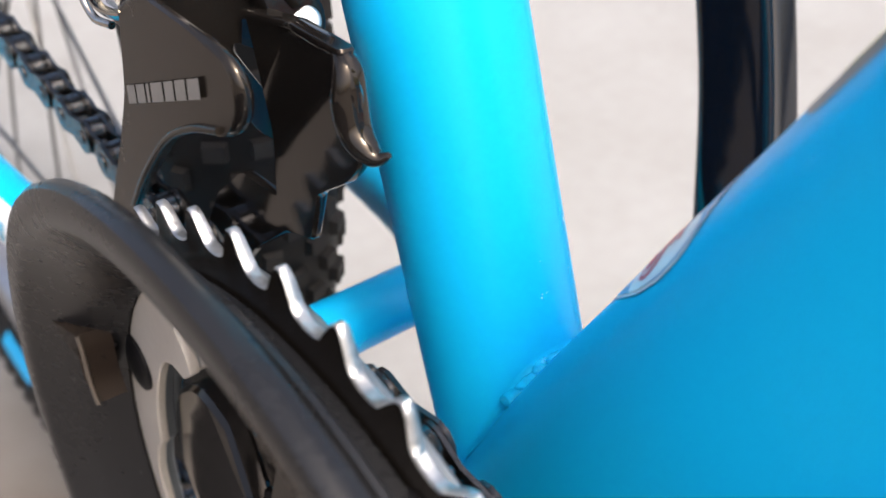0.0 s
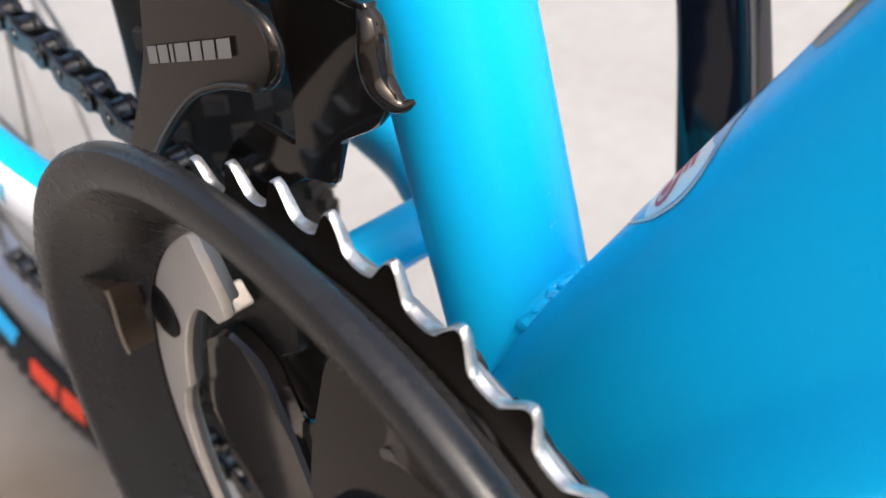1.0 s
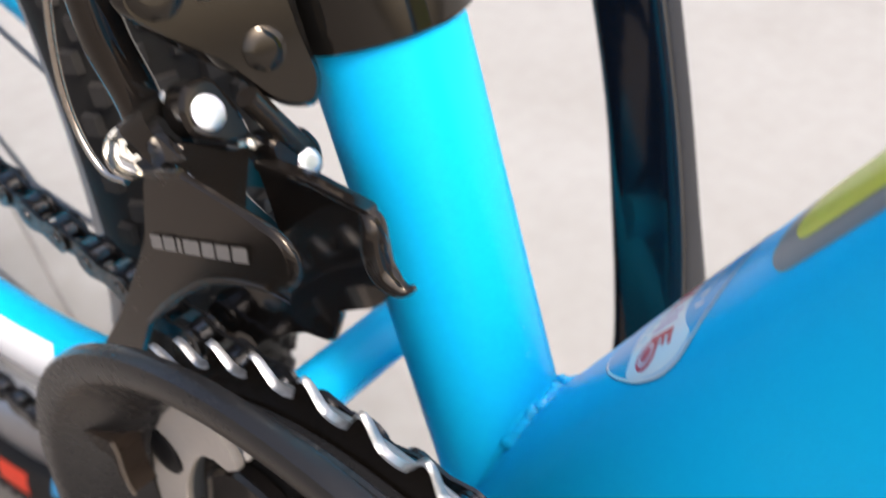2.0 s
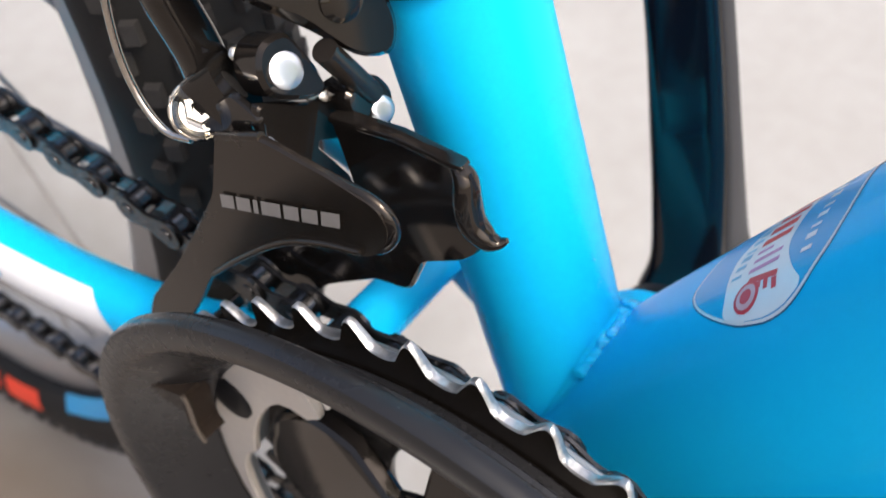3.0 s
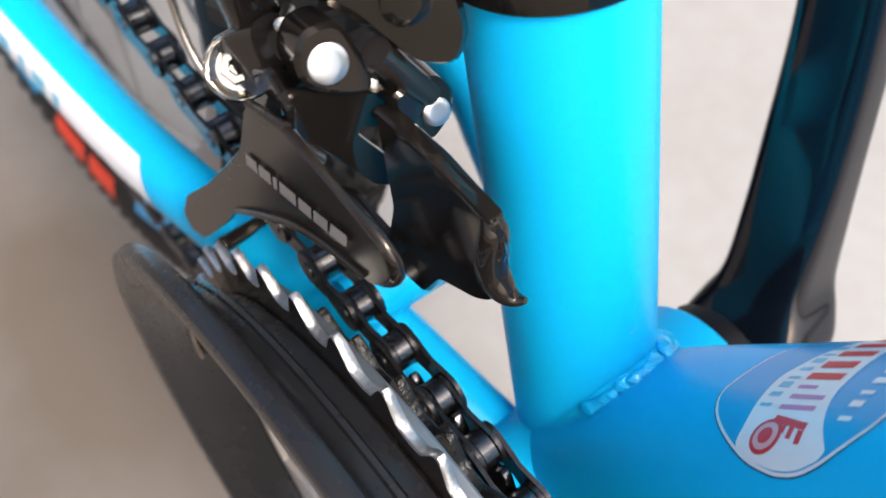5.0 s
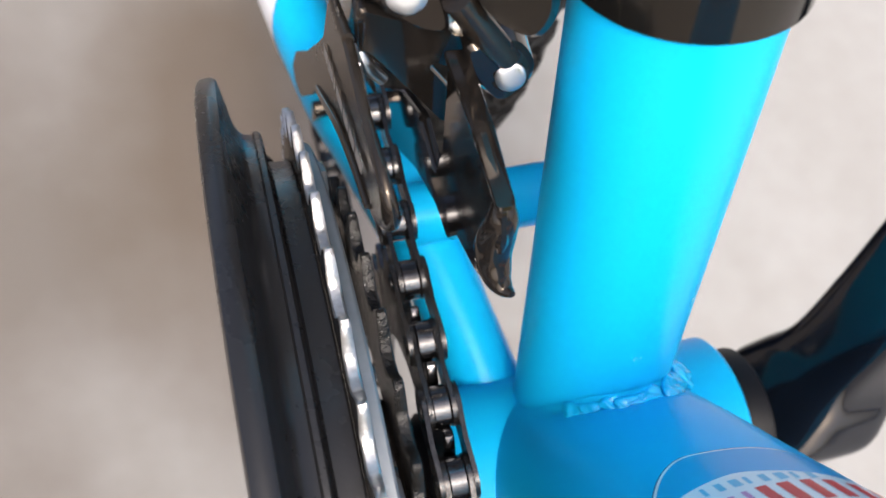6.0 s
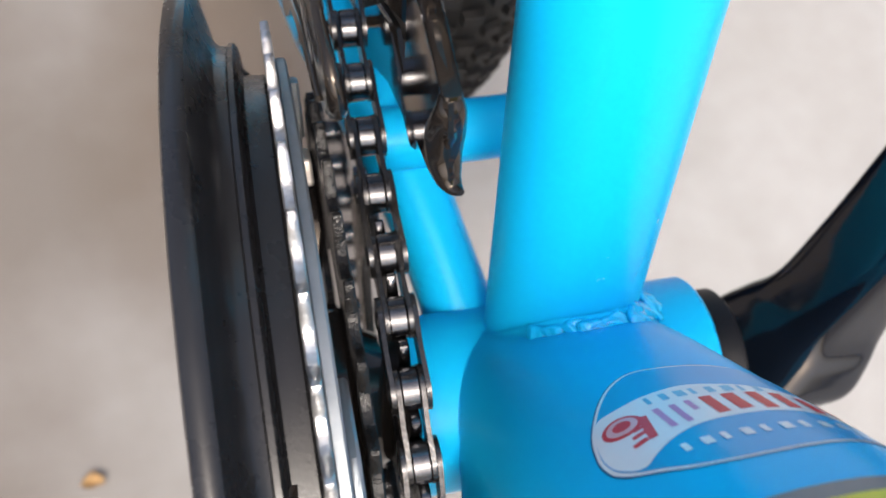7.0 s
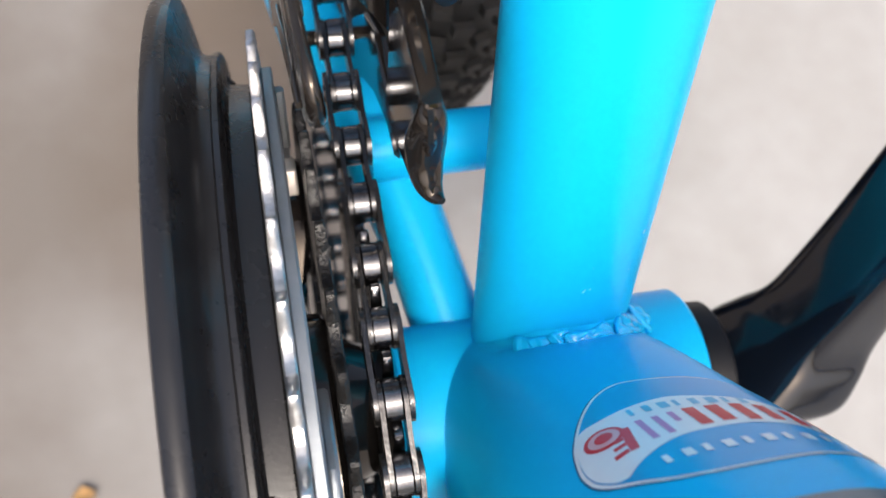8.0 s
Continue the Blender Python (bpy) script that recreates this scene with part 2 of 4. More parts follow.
def annulus(bm, x0, x1, outer, inner, n, bevel=0.4, mid=None, thin=None):
    """A flat ring whose outer and inner radii are functions of the angle."""
    lo, hi = min(x0, x1), max(x0, x1)
    prof = []
    for x, d in ((lo, bevel), (lo + bevel, 0), (hi - bevel, 0), (hi, bevel)):
        prof.append((x, outer, -d))
    if mid:
        prof.append((hi, lambda a: mid, 0))
    for x, d in ((hi, bevel), (hi - bevel, 0), (lo + bevel, 0), (lo, bevel)):
        prof.append((x, inner, d))
    if mid:
        prof.append((lo, lambda a: mid, 0))
    loops = []
    for x, f, d in prof:
        loop = []
        for i in range(n):
            a = 2 * math.pi * i / n
            r = f(a) + d
            xx = x
            if thin and f is outer:     # teeth grow thinner towards their tips
                xx = x + ((lo + hi) / 2 - x) * thin[2] * min(1, max(0, (r - thin[0]) / (thin[1] - thin[0])))
            loop.append(bm.verts.new(P3(xx, r * math.sin(a), r * math.cos(a))))
        loops.append(loop)
    loops.append(loops[0])
    ring_faces(bm, loops, cap=False)
    return bm


def pin(bm, at, way, radius, length, n=24, dome=0.6):
    """A pin's head: a short bevelled cylinder whose face looks along way."""
    w = Vector(way).normalized()
    u = w.orthogonal().normalized()
    v = w.cross(u)
    loops = []
    for h, r in ((-length, radius), (-dome * 0.5, radius), (0, radius - dome), (0.05, radius * 0.5), (0.06, radius * 0.05)):
        c = Vector(at) + w * h
        loops.append([bm.verts.new(P3(*(c + (u * math.cos(2 * math.pi * i / n) + v * math.sin(2 * math.pi * i / n)) * r))) for i in range(n)])
    ring_faces(bm, loops)
    return bm


SEAT = np.array([0, math.sin(radians(17)), math.cos(radians(17))])   # the seat tube's way up
SEATF = np.array([0, -math.cos(radians(17)), math.sin(radians(17))])  # forwards, square to it
DOWN = np.array([0, -0.519, 0.855])                                   # the down tube's way up and forwards
DOWNT = np.array([0, 0.855, 0.519])                                   # square to it, towards its upper face

# ---- setting ----
bm = bmesh.new()
bmesh.ops.create_grid(bm, x_segments=2, y_segments=2, size=60)
ground = part("ground", bm, M_GROUND, None, "pale grey concrete ground, faint brown stains, shade painted in on one side")
tagged(ground, category="ground", kind="structure")

bike = tagged(empty("bicycle"), "bright blue bicycle with black drive parts standing on concrete", "bicycle")

# ---- frame ----
shell = part("bottom_bracket_shell", lathe(bmesh.new(), [(-33.5, 17), (-33.5, 19.2), (-32.8, 20), (32.8, 20), (33.5, 19.4), (33.5, 17)], 72),
             M_BLUE, bike)
bm = sweep(bmesh.new(), [(*(SEAT * s), 15.6, 15.6) for s in (4, 60, 130, 200, 300, 420)], n=64)
seat_tube = part("seat_tube", bm, M_BLUE, bike)

# the down tube: a flat-topped round section 44 wide
bm = sweep(bmesh.new(), [(0.5 * min(1, s / 60), *(DOWN * s + DOWNT * e)[1:], w, h) for s, e, w, h in
                         ((4, -7.7, 26.5, 24.6), (22, -8.0, 25.8, 26.0), (45, -7.7, 25.2, 26.8), (80, -7.7, 25, 26.8), (140, -7.7, 25, 26.8), (300, -7.7, 25, 26.8), (520, -7.7, 25, 26.8))], n=144, power=2.6)
for v in bm.verts:   # a soft crease low on each side, below which the wall flares out
    q = np.array(v.co * 1000) - np.array((0, 0, BB * 1000))
    s, e, x = np.dot(q, DOWN), np.dot(q, DOWNT), q[0] - 0.5
    low = -3.2 - 0.11 * min(s, 180) - e
    if low > 0:
        side = min(1.0, max(0.0, (abs(x) - 8) / 12)) * min(1.0, max(0.0, (s - 20) / 25))
        v.co.x += math.copysign(min(11.0, 0.8 * low) * side / 1000, x)
down_tube = part("down_tube", bm, M_BLUE, bike)


# chainstay: half spread, back, up, half width, half height
STAY = [(15, 4, -4, 9, 10.5), (20.5, 30, 5, 8.2, 10.5), (26, 52, 11, 8.8, 10.6), (33.5, 76, 14, 8.4, 10.4), (40, 98, 14, 8, 10), (47, 150, 14, 8, 9.5), (55, 260, 22, 7.5, 9), (63, 402, 46, 6, 8)]


def stay(sign):
    return sweep(bmesh.new(), [(sign * x, y, z, w, h) for x, y, z, w, h in STAY], side=(1, 0, 0), n=40, power=2.2)


for sign in (-1, 1):
    chainstay = part("chainstay", stay(sign), M_BLUE, bike)
    seatstay = part("seatstay", sweep(bmesh.new(), [(sign * 63, 402, 56, 6.5, 7), (sign * 52, 310, 200, 7.5, 8), (sign * 40, 190, 370, 7.5, 8),
                                      (sign * 14, 130, 420, 7.5, 8)], n=24), M_BLUE, bike)
    dropout = part("dropout", plate(bmesh.new(), rounded([(380, 34), (412, 30), (422, 58), (405, 74), (384, 60)], 6), sign * 62, sign * 67), M_BLUE, bike)
    if sign < 0:
        right_stay = chainstay
bm = bmesh.new()
bmesh.ops.create_cone(bm, cap_ends=True, segments=32, radius1=0.0072, radius2=0.0072, depth=0.062)
bmesh.ops.transform(bm, verts=bm.verts, matrix=Matrix.Translation(P3(0, 52.0, 22.8)) @ pose(0, 0, 0, 0, 90, 0))
bridge = part("chainstay_bridge", bm, M_BLUE, bike)
part("drain_hole", pin(bmesh.new(), (-1.5, 46.4, 26.8), (0, -0.8, 0.55), 1.2, 1.0, 12, 0.2), M_CUP, bridge, "small dark drain hole")


# weld beads: overlapping scales where the seat tube meets the down tube
def weld_point(a):
    """On the seat tube's skin at angle a from the front, as far down as the down tube's upper face."""
    r = 15.9
    q = np.array([r * math.sin(a), 0, 0]) + SEATF * r * math.cos(a)
    top = -8.0 + 26.2 * (1 - (abs(q[0] - 0.2) / 25.8) ** 2.6) ** (1 / 2.6)
    s = (top - np.dot(q, DOWNT)) / np.dot(SEAT, DOWNT)
    return q + SEAT * s


def weld_frame(a):
    """The joint's point, its way along, and the ways up the seat tube and out over the down tube."""
    p, q = weld_point(a), weld_point(a + 0.02)
    t = (q - p) / np.linalg.norm(q - p)
    out = np.array([math.sin(a), 0, 0]) + SEATF * math.cos(a)
    x, e = (p[0] - 0.2) / 25.8, (np.dot(p, DOWNT) + 8.0) / 26.2
    n = np.array([math.copysign(abs(x) ** 1.6, x) / 25.8, 0, 0]) + DOWNT * abs(e) ** 1.6 / 26.2
    n /= np.linalg.norm(n)
    over = out - n * np.dot(out, n)
    return p, t, over / np.linalg.norm(over)


rng = random.Random(12)
a = -0.80
while a < 1.25:
    a += rng.uniform(0.15, 0.22)
    p, t, over = weld_frame(a)
    strong = min(1.0, max(0.25, (a + 0.9) / 1.3))
    leg = rng.uniform(3.9, 5.0) * (1.25 if a > 0.95 else 0.75 + 0.25 * strong)
    across = Vector(SEAT - over)
    half = across.length * leg / 2000 * rng.uniform(0.8, 1.1)
    across.normalize()
    nrm = Vector(t).cross(across).normalized()
    if nrm.dot(Vector(SEAT + over)) < 0:
        nrm = -nrm
    along = across.cross(nrm)
    m = Matrix((along, across, nrm)).transposed().to_4x4() @ Matrix.Rotation(rng.uniform(-0.15, 0.15), 4, "Z")
    bm = bmesh.new()
    bmesh.ops.create_uvsphere(bm, u_segments=24, v_segments=14, radius=1.0)
    bow = rng.uniform(0.9, 1.3)
    for v in bm.verts:   # a crescent, like a coin laid over the next, with uneven skin
        v.co.x = v.co.x * (1 + 0.25 * math.sin(3 * v.co.y + a * 9)) + bow * v.co.y * v.co.y
        v.co.z *= 1 + 0.25 * math.sin(4 * v.co.x + 5 * v.co.y + a * 17)
    at = p + (SEAT + over) * leg / 2 * rng.uniform(0.86, 0.97) + (SEAT - over) * rng.uniform(-0.7, 0.7)
    bmesh.ops.transform(bm, verts=bm.verts, matrix=Matrix.Translation(P3(*at)) @ m @ Matrix.Diagonal((rng.uniform(0.0017, 0.0022), half * 1.10, 0.0004 + 0.0006 * strong, 1)))
    part("weld_ripple", bm, M_WELD, seat_tube)
p, t, over = weld_frame(1.22)
bm = bmesh.new()      # the end of the run, a larger blob with a pinhole
bmesh.ops.create_icosphere(bm, subdivisions=4, radius=1.0)
for v in bm.verts:
    v.co *= 1 + 0.12 * math.sin(3 * v.co.x + 2 * v.co.y) + 0.07 * math.sin(7 * v.co.y + 4 * v.co.z)
bmesh.ops.transform(bm, verts=bm.verts, matrix=Matrix.Translation(P3(*(p + (SEAT + over) * 1.7))) @ Matrix.Diagonal((0.0033, 0.0030, 0.0034, 1)))
part("weld_end", bm, M_WELD, seat_tube, "lumpy end of the weld")
bm = bmesh.new()
loops = []
for i in range(61):
    a = -1.35 + 2.75 * i / 60
    p, t, over = weld_frame(a)
    leg = 4.6 * min(1.0, (1.5 - a) / 0.2) * max(0.12, min(1.0, (a + 1.35) / 0.9))
    loops.append([bm.verts.new(P3(*q)) for q in (p + SEAT * leg, p + SEAT * leg * 0.58 + over * leg * 0.10, p + SEAT * leg * 0.30 + over * leg * 0.30, p + SEAT * leg * 0.10 + over * leg * 0.58,
                                                 p + over * leg, p - (SEAT + over) * 1.5)])
ring_faces(bm, loops)
part("weld_bead", bm, M_BLUE, seat_tube, "weld bead under blue paint")
bm = bmesh.new()
rng = random.Random(4)
for i in range(7):
    a, s = rng.uniform(-0.2, 0.75), rng.uniform(52, 66)
    p = np.array([15.5 * math.sin(a), 0, 0]) + SEATF * 15.5 * math.cos(a) + SEAT * s
    bmesh.ops.create_icosphere(bm, subdivisions=1, radius=rng.uniform(0.00012, 0.00025), matrix=Matrix.Translation(P3(*p)))
part("paint_nibs", bm, M_WHITE, seat_tube, "pale nibs in the paint")

# ---- stickers on the down tube ----
def on_tube(u, v, lift=0.12):
    """u along the tube, v round it in millimetres from the middle of its upper face; the section is the tube's own."""
    w, h, e, n = 25.0 + lift, 26.8 + lift, -7.7, 2.6
    # walk round the section until the arc is long enough
    v -= 1.0
    a, arc, px, pe = math.pi / 2, 0.0, 0.0, e + h
    step = math.radians(0.8) * (1 if v >= 0 else -1)
    while arc < abs(v):
        a -= step
        c, s = math.cos(a), math.sin(a)
        nx, ne = math.copysign(abs(c) ** (2 / n), c) * w, e + math.copysign(abs(s) ** (2 / n), s) * h
        d = math.hypot(nx - px, ne - pe)
        f = min(1.0, (abs(v) - arc) / d)
        arc += d
        px, pe = px + (nx - px) * f, pe + (ne - pe) * f
    return np.array([px + 0.5, 0, 0]) + DOWN * u + DOWNT * pe


def film(outline, lift, cells=16):
    """A thin film laid on the tube: an outline of (u, v)."""
    bm = bmesh.new()
    flat = [bm.verts.new((u, v, 0)) for u, v in outline]
    bm.faces.new(flat)
    lo = min(v for _, v in outline)
    hi = max(v for _, v in outline)
    for k in range(1, cells):
        bmesh.ops.bisect_plane(bm, geom=bm.verts[:] + bm.edges[:] + bm.faces[:], plane_co=(0, lo + (hi - lo) * k / cells, 0), plane_no=(0, 1, 0))
    for vert in bm.verts:
        vert.co = P3(*on_tube(vert.co.x, vert.co.y, lift))
    return bm


def oval(u0, v0, ru, rv, n=96, p=2.4):
    out = []
    for i in range(n):
        a = 2 * math.pi * i / n
        c, s = math.cos(a), math.sin(a)
        out.append((u0 + ru * math.copysign(abs(c) ** (2 / p), c), v0 + rv * math.copysign(abs(s) ** (2 / p), s)))
    return out


def box_uv(u0, v0, u1, v1):
    return [(u0, v0), (u1, v0), (u1, v1), (u0, v1)]


# the oval's rim, its field, the white band with a wheel and a key, rows of letter bars
RIM = [(70.0, -4), (70.6, 2), (72.0, 9), (75, 17), (80, 24), (87, 28.5), (95, 28.5), (102, 24), (106.5, 16), (108.6, 6), (108.8, -4), (107.2, -9), (104, -12.6), (101.2, -15.4),
       (97.6, -17.4), (93, -17.9), (86.5, -16.6), (81.6, -14.2), (77.6, -11.8), (73.4, -8.6)]


def inset(points, d):
    c = np.mean(np.array(points), axis=0)
    return [tuple(np.array(p) - (np.array(p) - c) / np.linalg.norm(np.array(p) - c) * d) for p in points]


part("sticker_edge", film(rounded(inset(RIM, -0.3), 4), 0.06, 24), mat("clear_film_edge", (0.01, 0.12, 0.26), 0.3), down_tube, "dark edge of a clear film")
part("sticker", film(rounded(RIM, 4), 0.10, 24), M_WHITE, down_tube, "oval sticker with red and blue print")
part("sticker_field", film(rounded(inset(RIM, 0.55), 4), 0.16, 24), M_LBLUE, down_tube, "blue printed field")
BAND = [(86, -16.0), (92.8, -17.2), (97.2, -16.8), (100.6, -14.9), (101.4, -13.4), (99, -10.3), (97, -6.5), (95.7, -2.6), (95.4, 4.5), (96.0, 12), (98.5, 20), (97, 26.4), (91, 28), (88, 24),
        (85.6, 14), (82.6, 6), (80.4, 0.6), (81.4, -5), (82.6, -11), (82.4, -14.0)]
part("white_band", film(rounded(BAND, 2.2, 3), 0.22, 24), M_WHITE, down_tube, "white printed band")
part("wheel_emblem", film(oval(88.5, -12.1, 3.1, 3.1, 28, 2), 0.28), M_RED, down_tube, "red wheel emblem")
part("wheel_emblem_ring", film(oval(88.5, -12.1, 2.4, 2.4, 28, 2), 0.34), mat("pink_print", (0.80, 0.42, 0.42), 0.3), down_tube, "pale red ring")
part("wheel_emblem_hub", film(oval(88.5, -12.1, 1.4, 1.4, 20, 2), 0.40), M_RED, down_tube, "red hub dot")
M_PURPLE = mat("sticker_purple_print", (0.50, 0.20, 0.42), 0.35, second=(0.56, 0.22, 0.40), scale=80)
# the key: a shank beside the wheel with three teeth
for pts in ([(88.0, -9.6), (95.6, -10.6), (95.6, -9.3), (88.4, -8.2)], [(94.4, -10.6), (95.6, -10.7), (95.9, -12.9), (94.8, -12.9)], [(92.4, -10.2), (93.5, -10.3), (93.7, -12.2), (92.7, -12.2)],
            [(90.9, -10.0), (91.7, -10.1), (91.8, -11.4), (91.1, -11.4)]):
    part("key_bar", film(pts, 0.28, 4), M_RED, down_tube, "red key bar")
for u0, v0, u1, v1 in ((87.4, -7.0, 94.8, -6.0), (87.6, -4.6, 94.6, -3.6), (87.2, -2.2, 91.2, -1.3)):
    part("letter_bar", film(box_uv(u0, v0, u1, v1), 0.28, 4), M_PURPLE, down_tube, "purple letter bar")
for u0, v0, u1, v1 in ((86.8, 0.2, 94.0, 2.0), (87.0, 3.4, 93.8, 5.4), (87.2, 7.0, 94.4, 8.8), (87.6, 10.4, 94.4, 12.2), (88.4, 13.8, 95.4, 15.6), (88.8, 17.2, 95.4, 19.0), (90.2, 20.6, 96.4, 22.2)):
    part("letter_bar", film(box_uv(u0, v0, u1, v1), 0.28, 4), M_RED, down_tube, "red letter bar")
for i in range(8):
    v0 = -6.6 + i * 2.3
    u0 = 82.7 + max(0, v0) * 0.16
    part("small_letter_bar", film(box_uv(u0, v0, u0 + 2.6, v0 + 0.7 + (i % 3) * 0.4), 0.28, 3), M_CYAN, down_tube, "pale blue letter bar")
for i in range(9):
    v0 = -8.4 + i * 2.7
    part("white_letter_bar", film(box_uv(100.4, v0, 102.8, v0 + 0.9 + (i % 2) * 0.5), 0.28, 3), M_WHITE, down_tube, "white letter bar")
part("upper_sticker", film(rounded([(119.2, -9), (122.1, -14), (150, -15), (175, -12), (175, 24), (150, 26), (122.1, 22), (119.0, 8)], 5), 0.10), M_GREY, down_tube, "grey and yellow sticker")
part("yellow_panel", film(rounded([(123.0, -5.5), (125.6, -10), (150, -11), (172, -9), (172, 20), (150, 22), (125.6, 17), (122.6, 6)], 4), 0.18), M_YELLOW, down_tube, "yellow printed panel")


# ---- decal on the right chainstay ----
def on_stay(y, a, lift=0.12):
    """On the right chainstay's skin at y, at a degrees round it from its upper side to its outer side."""
    rows = [(-x, y, z, w, h) for x, y, z, w, h in STAY]
    path = np.array(smooth_path(rows, 6))
    x, z, w, h = (np.interp(y, path[:, 1], path[:, k]) for k in (0, 2, 3, 4))
    c, s = math.cos(radians(a)), math.sin(radians(a))
    return P3(x - (w + lift) * abs(s) ** (2 / 2.2) * math.copysign(1, s), y, z + (h + lift) * math.copysign(abs(c) ** (2 / 2.2), c))


def stay_film(y0, y1, a0, a1, lift, slant=0.0, n=14):
    bm = bmesh.new()
    grid = []
    for i in range(n + 1):
        row = []
        for k in range(9):
            f = k / 8
            y = y0 + slant * f + (y1 - y0 - slant * f) * i / n
            row.append(bm.verts.new(on_stay(y, a0 + (a1 - a0) * f, lift)))
        grid.append(row)
    ring_faces(bm, grid, closed=False, cap=False)
    return bm


part("decal", stay_film(118, 330, 30, 150, 0.45, slant=-14), M_WHITE, right_stay, "white decal panel with faint grey print")
for i, (y0, y1) in enumerate(((150, 153), (157, 163), (167, 170), (175, 181), (185, 188))):
    part("decal_bar", stay_film(y0, y1, 62, 92, 0.6, n=2), M_CYAN, right_stay, "pale blue letter bar")


# ---- drive: rings, guard, cranks ----
def toothed(n, tip, root, phase):
    """The outer radius of a ring with n teeth, one of them at the angle phase."""
    def f(a):
        k = ((a - phase) * n / (2 * math.pi) + 0.5) % 1.0
        d = abs(k - 0.5)                     # 0 at a tooth, 0.5 in a gap
        g = (0.5 - d) * 12.7                 # millimetres from the gap's middle
        x = 6.35 - g                         # millimetres from the tooth's middle
        if x < 1.3:
            h = 1 - 0.2 * (x / 1.3) ** 2
        elif x < 3.3:
            h = 0.8 - 0.66 * (x - 1.3) / 2.0
        else:
            h = 0.14 * ((6.35 - x) / 3.05) ** 2
        return root + (tip - root) * h
    return f


def bumps(base, depth, centres, width):
    """A radius that goes in by depth near each of the angles."""
    def f(a):
        r = base
        for c in centres:
            d = abs((a - c + math.pi) % (2 * math.pi) - math.pi)
            r -= depth * (1 / (1 + math.exp((d - width) * 60)))
        return r
    return f


ARMS = [radians(41 + 90 * k) for k in range(4)]
crankset = part("crankset", lathe(bmesh.new(), [(-72, 6), (-72, 12), (-70, 15), (-60, 17), (-50, 18), (-42, 16), (-38, 14), (-38, 8)], 48), M_GLOSS, bike,
                "black crankset with three chainrings")


def ring_part(name, n_teeth, x0, x1, tip, root, phase, inner, face, edge, label, mid=None, rim=None):
    bm = annulus(bmesh.new(), x0, x1, toothed(n_teeth, tip, root, phase), inner, n_teeth * 20, 0.3, mid, (root + 1, tip, 0.2))
    ob = part(name, bm, face, crankset, label)
    ob.data.materials.append(edge)
    if rim:
        ob.data.materials.append(rim)
    for p in ob.data.polygons:
        c = p.center
        r = math.hypot(c.y, c.z - BB) * 1000
        if r > root - 6 and (abs(p.normal.x) < 0.75 or p.normal.x > 0):
            p.material_index = 1
        elif rim and r > mid:
            p.material_index = 2
    return ob


def alloy_inner(a):
    """The inner edge of the outer ring's alloy: four bodies, each with a stub at one end."""
    return float(np.interp((math.degrees(a) - 37) % 90, (0, 1, 2.6, 7.6, 10.5, 14, 18, 46, 50, 57, 80, 88.6, 90), (74, 60, 57.2, 57.2, 60.5, 62.4, 62.9, 62.9, 66, 69, 73, 74, 74)))


ring_part("outer_chainring", 42, -52.6, -50.6, 87.3, 81.7, radians(33.4), alloy_inner, M_ALLOY, M_TOOTH,
          "dark-faced outer chainring with bright teeth", 74.8, M_PLATE)
part("ring_shoulder", annulus(bmesh.new(), -50.7, -48.4, lambda a: 79.6, lambda a: alloy_inner(a) + 0.7, 480, 0.4), M_SHOULDER, crankset, "satin grey inner face of the outer chainring")
ring_part("middle_chainring", 34, -45.4, -43.2, 72.0, 66.2, radians(4), bumps(52, 6, ARMS, 0.2), M_OILY, M_OILY,
          "black middle chainring")
inner_ring = ring_part("inner_chainring", 25, -36.0, -33.8, 53.4, 47.6, radians(11), lambda a: 33, M_DARKSTEEL, M_ROLLER, "black small chainring")
rng = random.Random(7)
for i in range(17):   # shifting pins and ramps on the middle ring's face
    a = 2 * math.pi * i / 17 + rng.uniform(-0.05, 0.05)
    r = 63 + rng.uniform(-1, 1.5)
    part("ramp_pin", pin(bmesh.new(), (-45.2, r * math.sin(a), r * math.cos(a)), (-1, 0, 0), 1.8, 1.2, 10, 0.4), M_DARKSTEEL, crankset)

part("spider_disc", lathe(bmesh.new(), [(-53, 10), (-53, 24), (-50.5, 33), (-49.6, 34.2), (-48.4, 34.2), (-47.6, 33), (-47.6, 10)], 72), M_GLOSS, crankset)
arm_shape = rounded([(-14, 8), (-21, 26), (-24, 42), (-22, 52), (-12, 59), (-4, 61), (4, 61), (12, 59), (22, 52), (24, 42), (21, 26), (14, 8)], 5)
for a in ARMS:
    a += radians(33)
    def turned(x, y, z, a=a):
        lean = -max(0.0, (40 - z)) * 0.22      # dished towards the crank
        return P3(x + lean, y * math.cos(a) + z * math.sin(a), -y * math.sin(a) + z * math.cos(a))
    part("spider_arm", plate(bmesh.new(), arm_shape, -50.0, -45.2, 1.0, turned), M_GLOSS, crankset)
    a -= radians(33)
    part("ring_tab", plate(bmesh.new(), rounded([(r * math.sin(t), r * math.cos(t)) for t, r in ((a - 0.04, 63), (a - 0.05, 57.6), (a + 0.07, 57.6), (a + 0.08, 63))], 0.8), -50.2, -46.4, 0.4), M_ALLOY, crankset,
         "tan alloy mounting tab")
    part("ring_body", plate(bmesh.new(), [(r * math.sin(a + radians(t)), r * math.cos(a + radians(t))) for t, r in
                                          [(6 + 2 * k, 75.5 - max(0, k - 13) * 2.0) for k in range(19)] + [(42 - 2 * k, 64) for k in range(18)]], -48.6, -46.6, 0.5), M_SHOULDER, crankset, "thick grey back of the outer chainring")

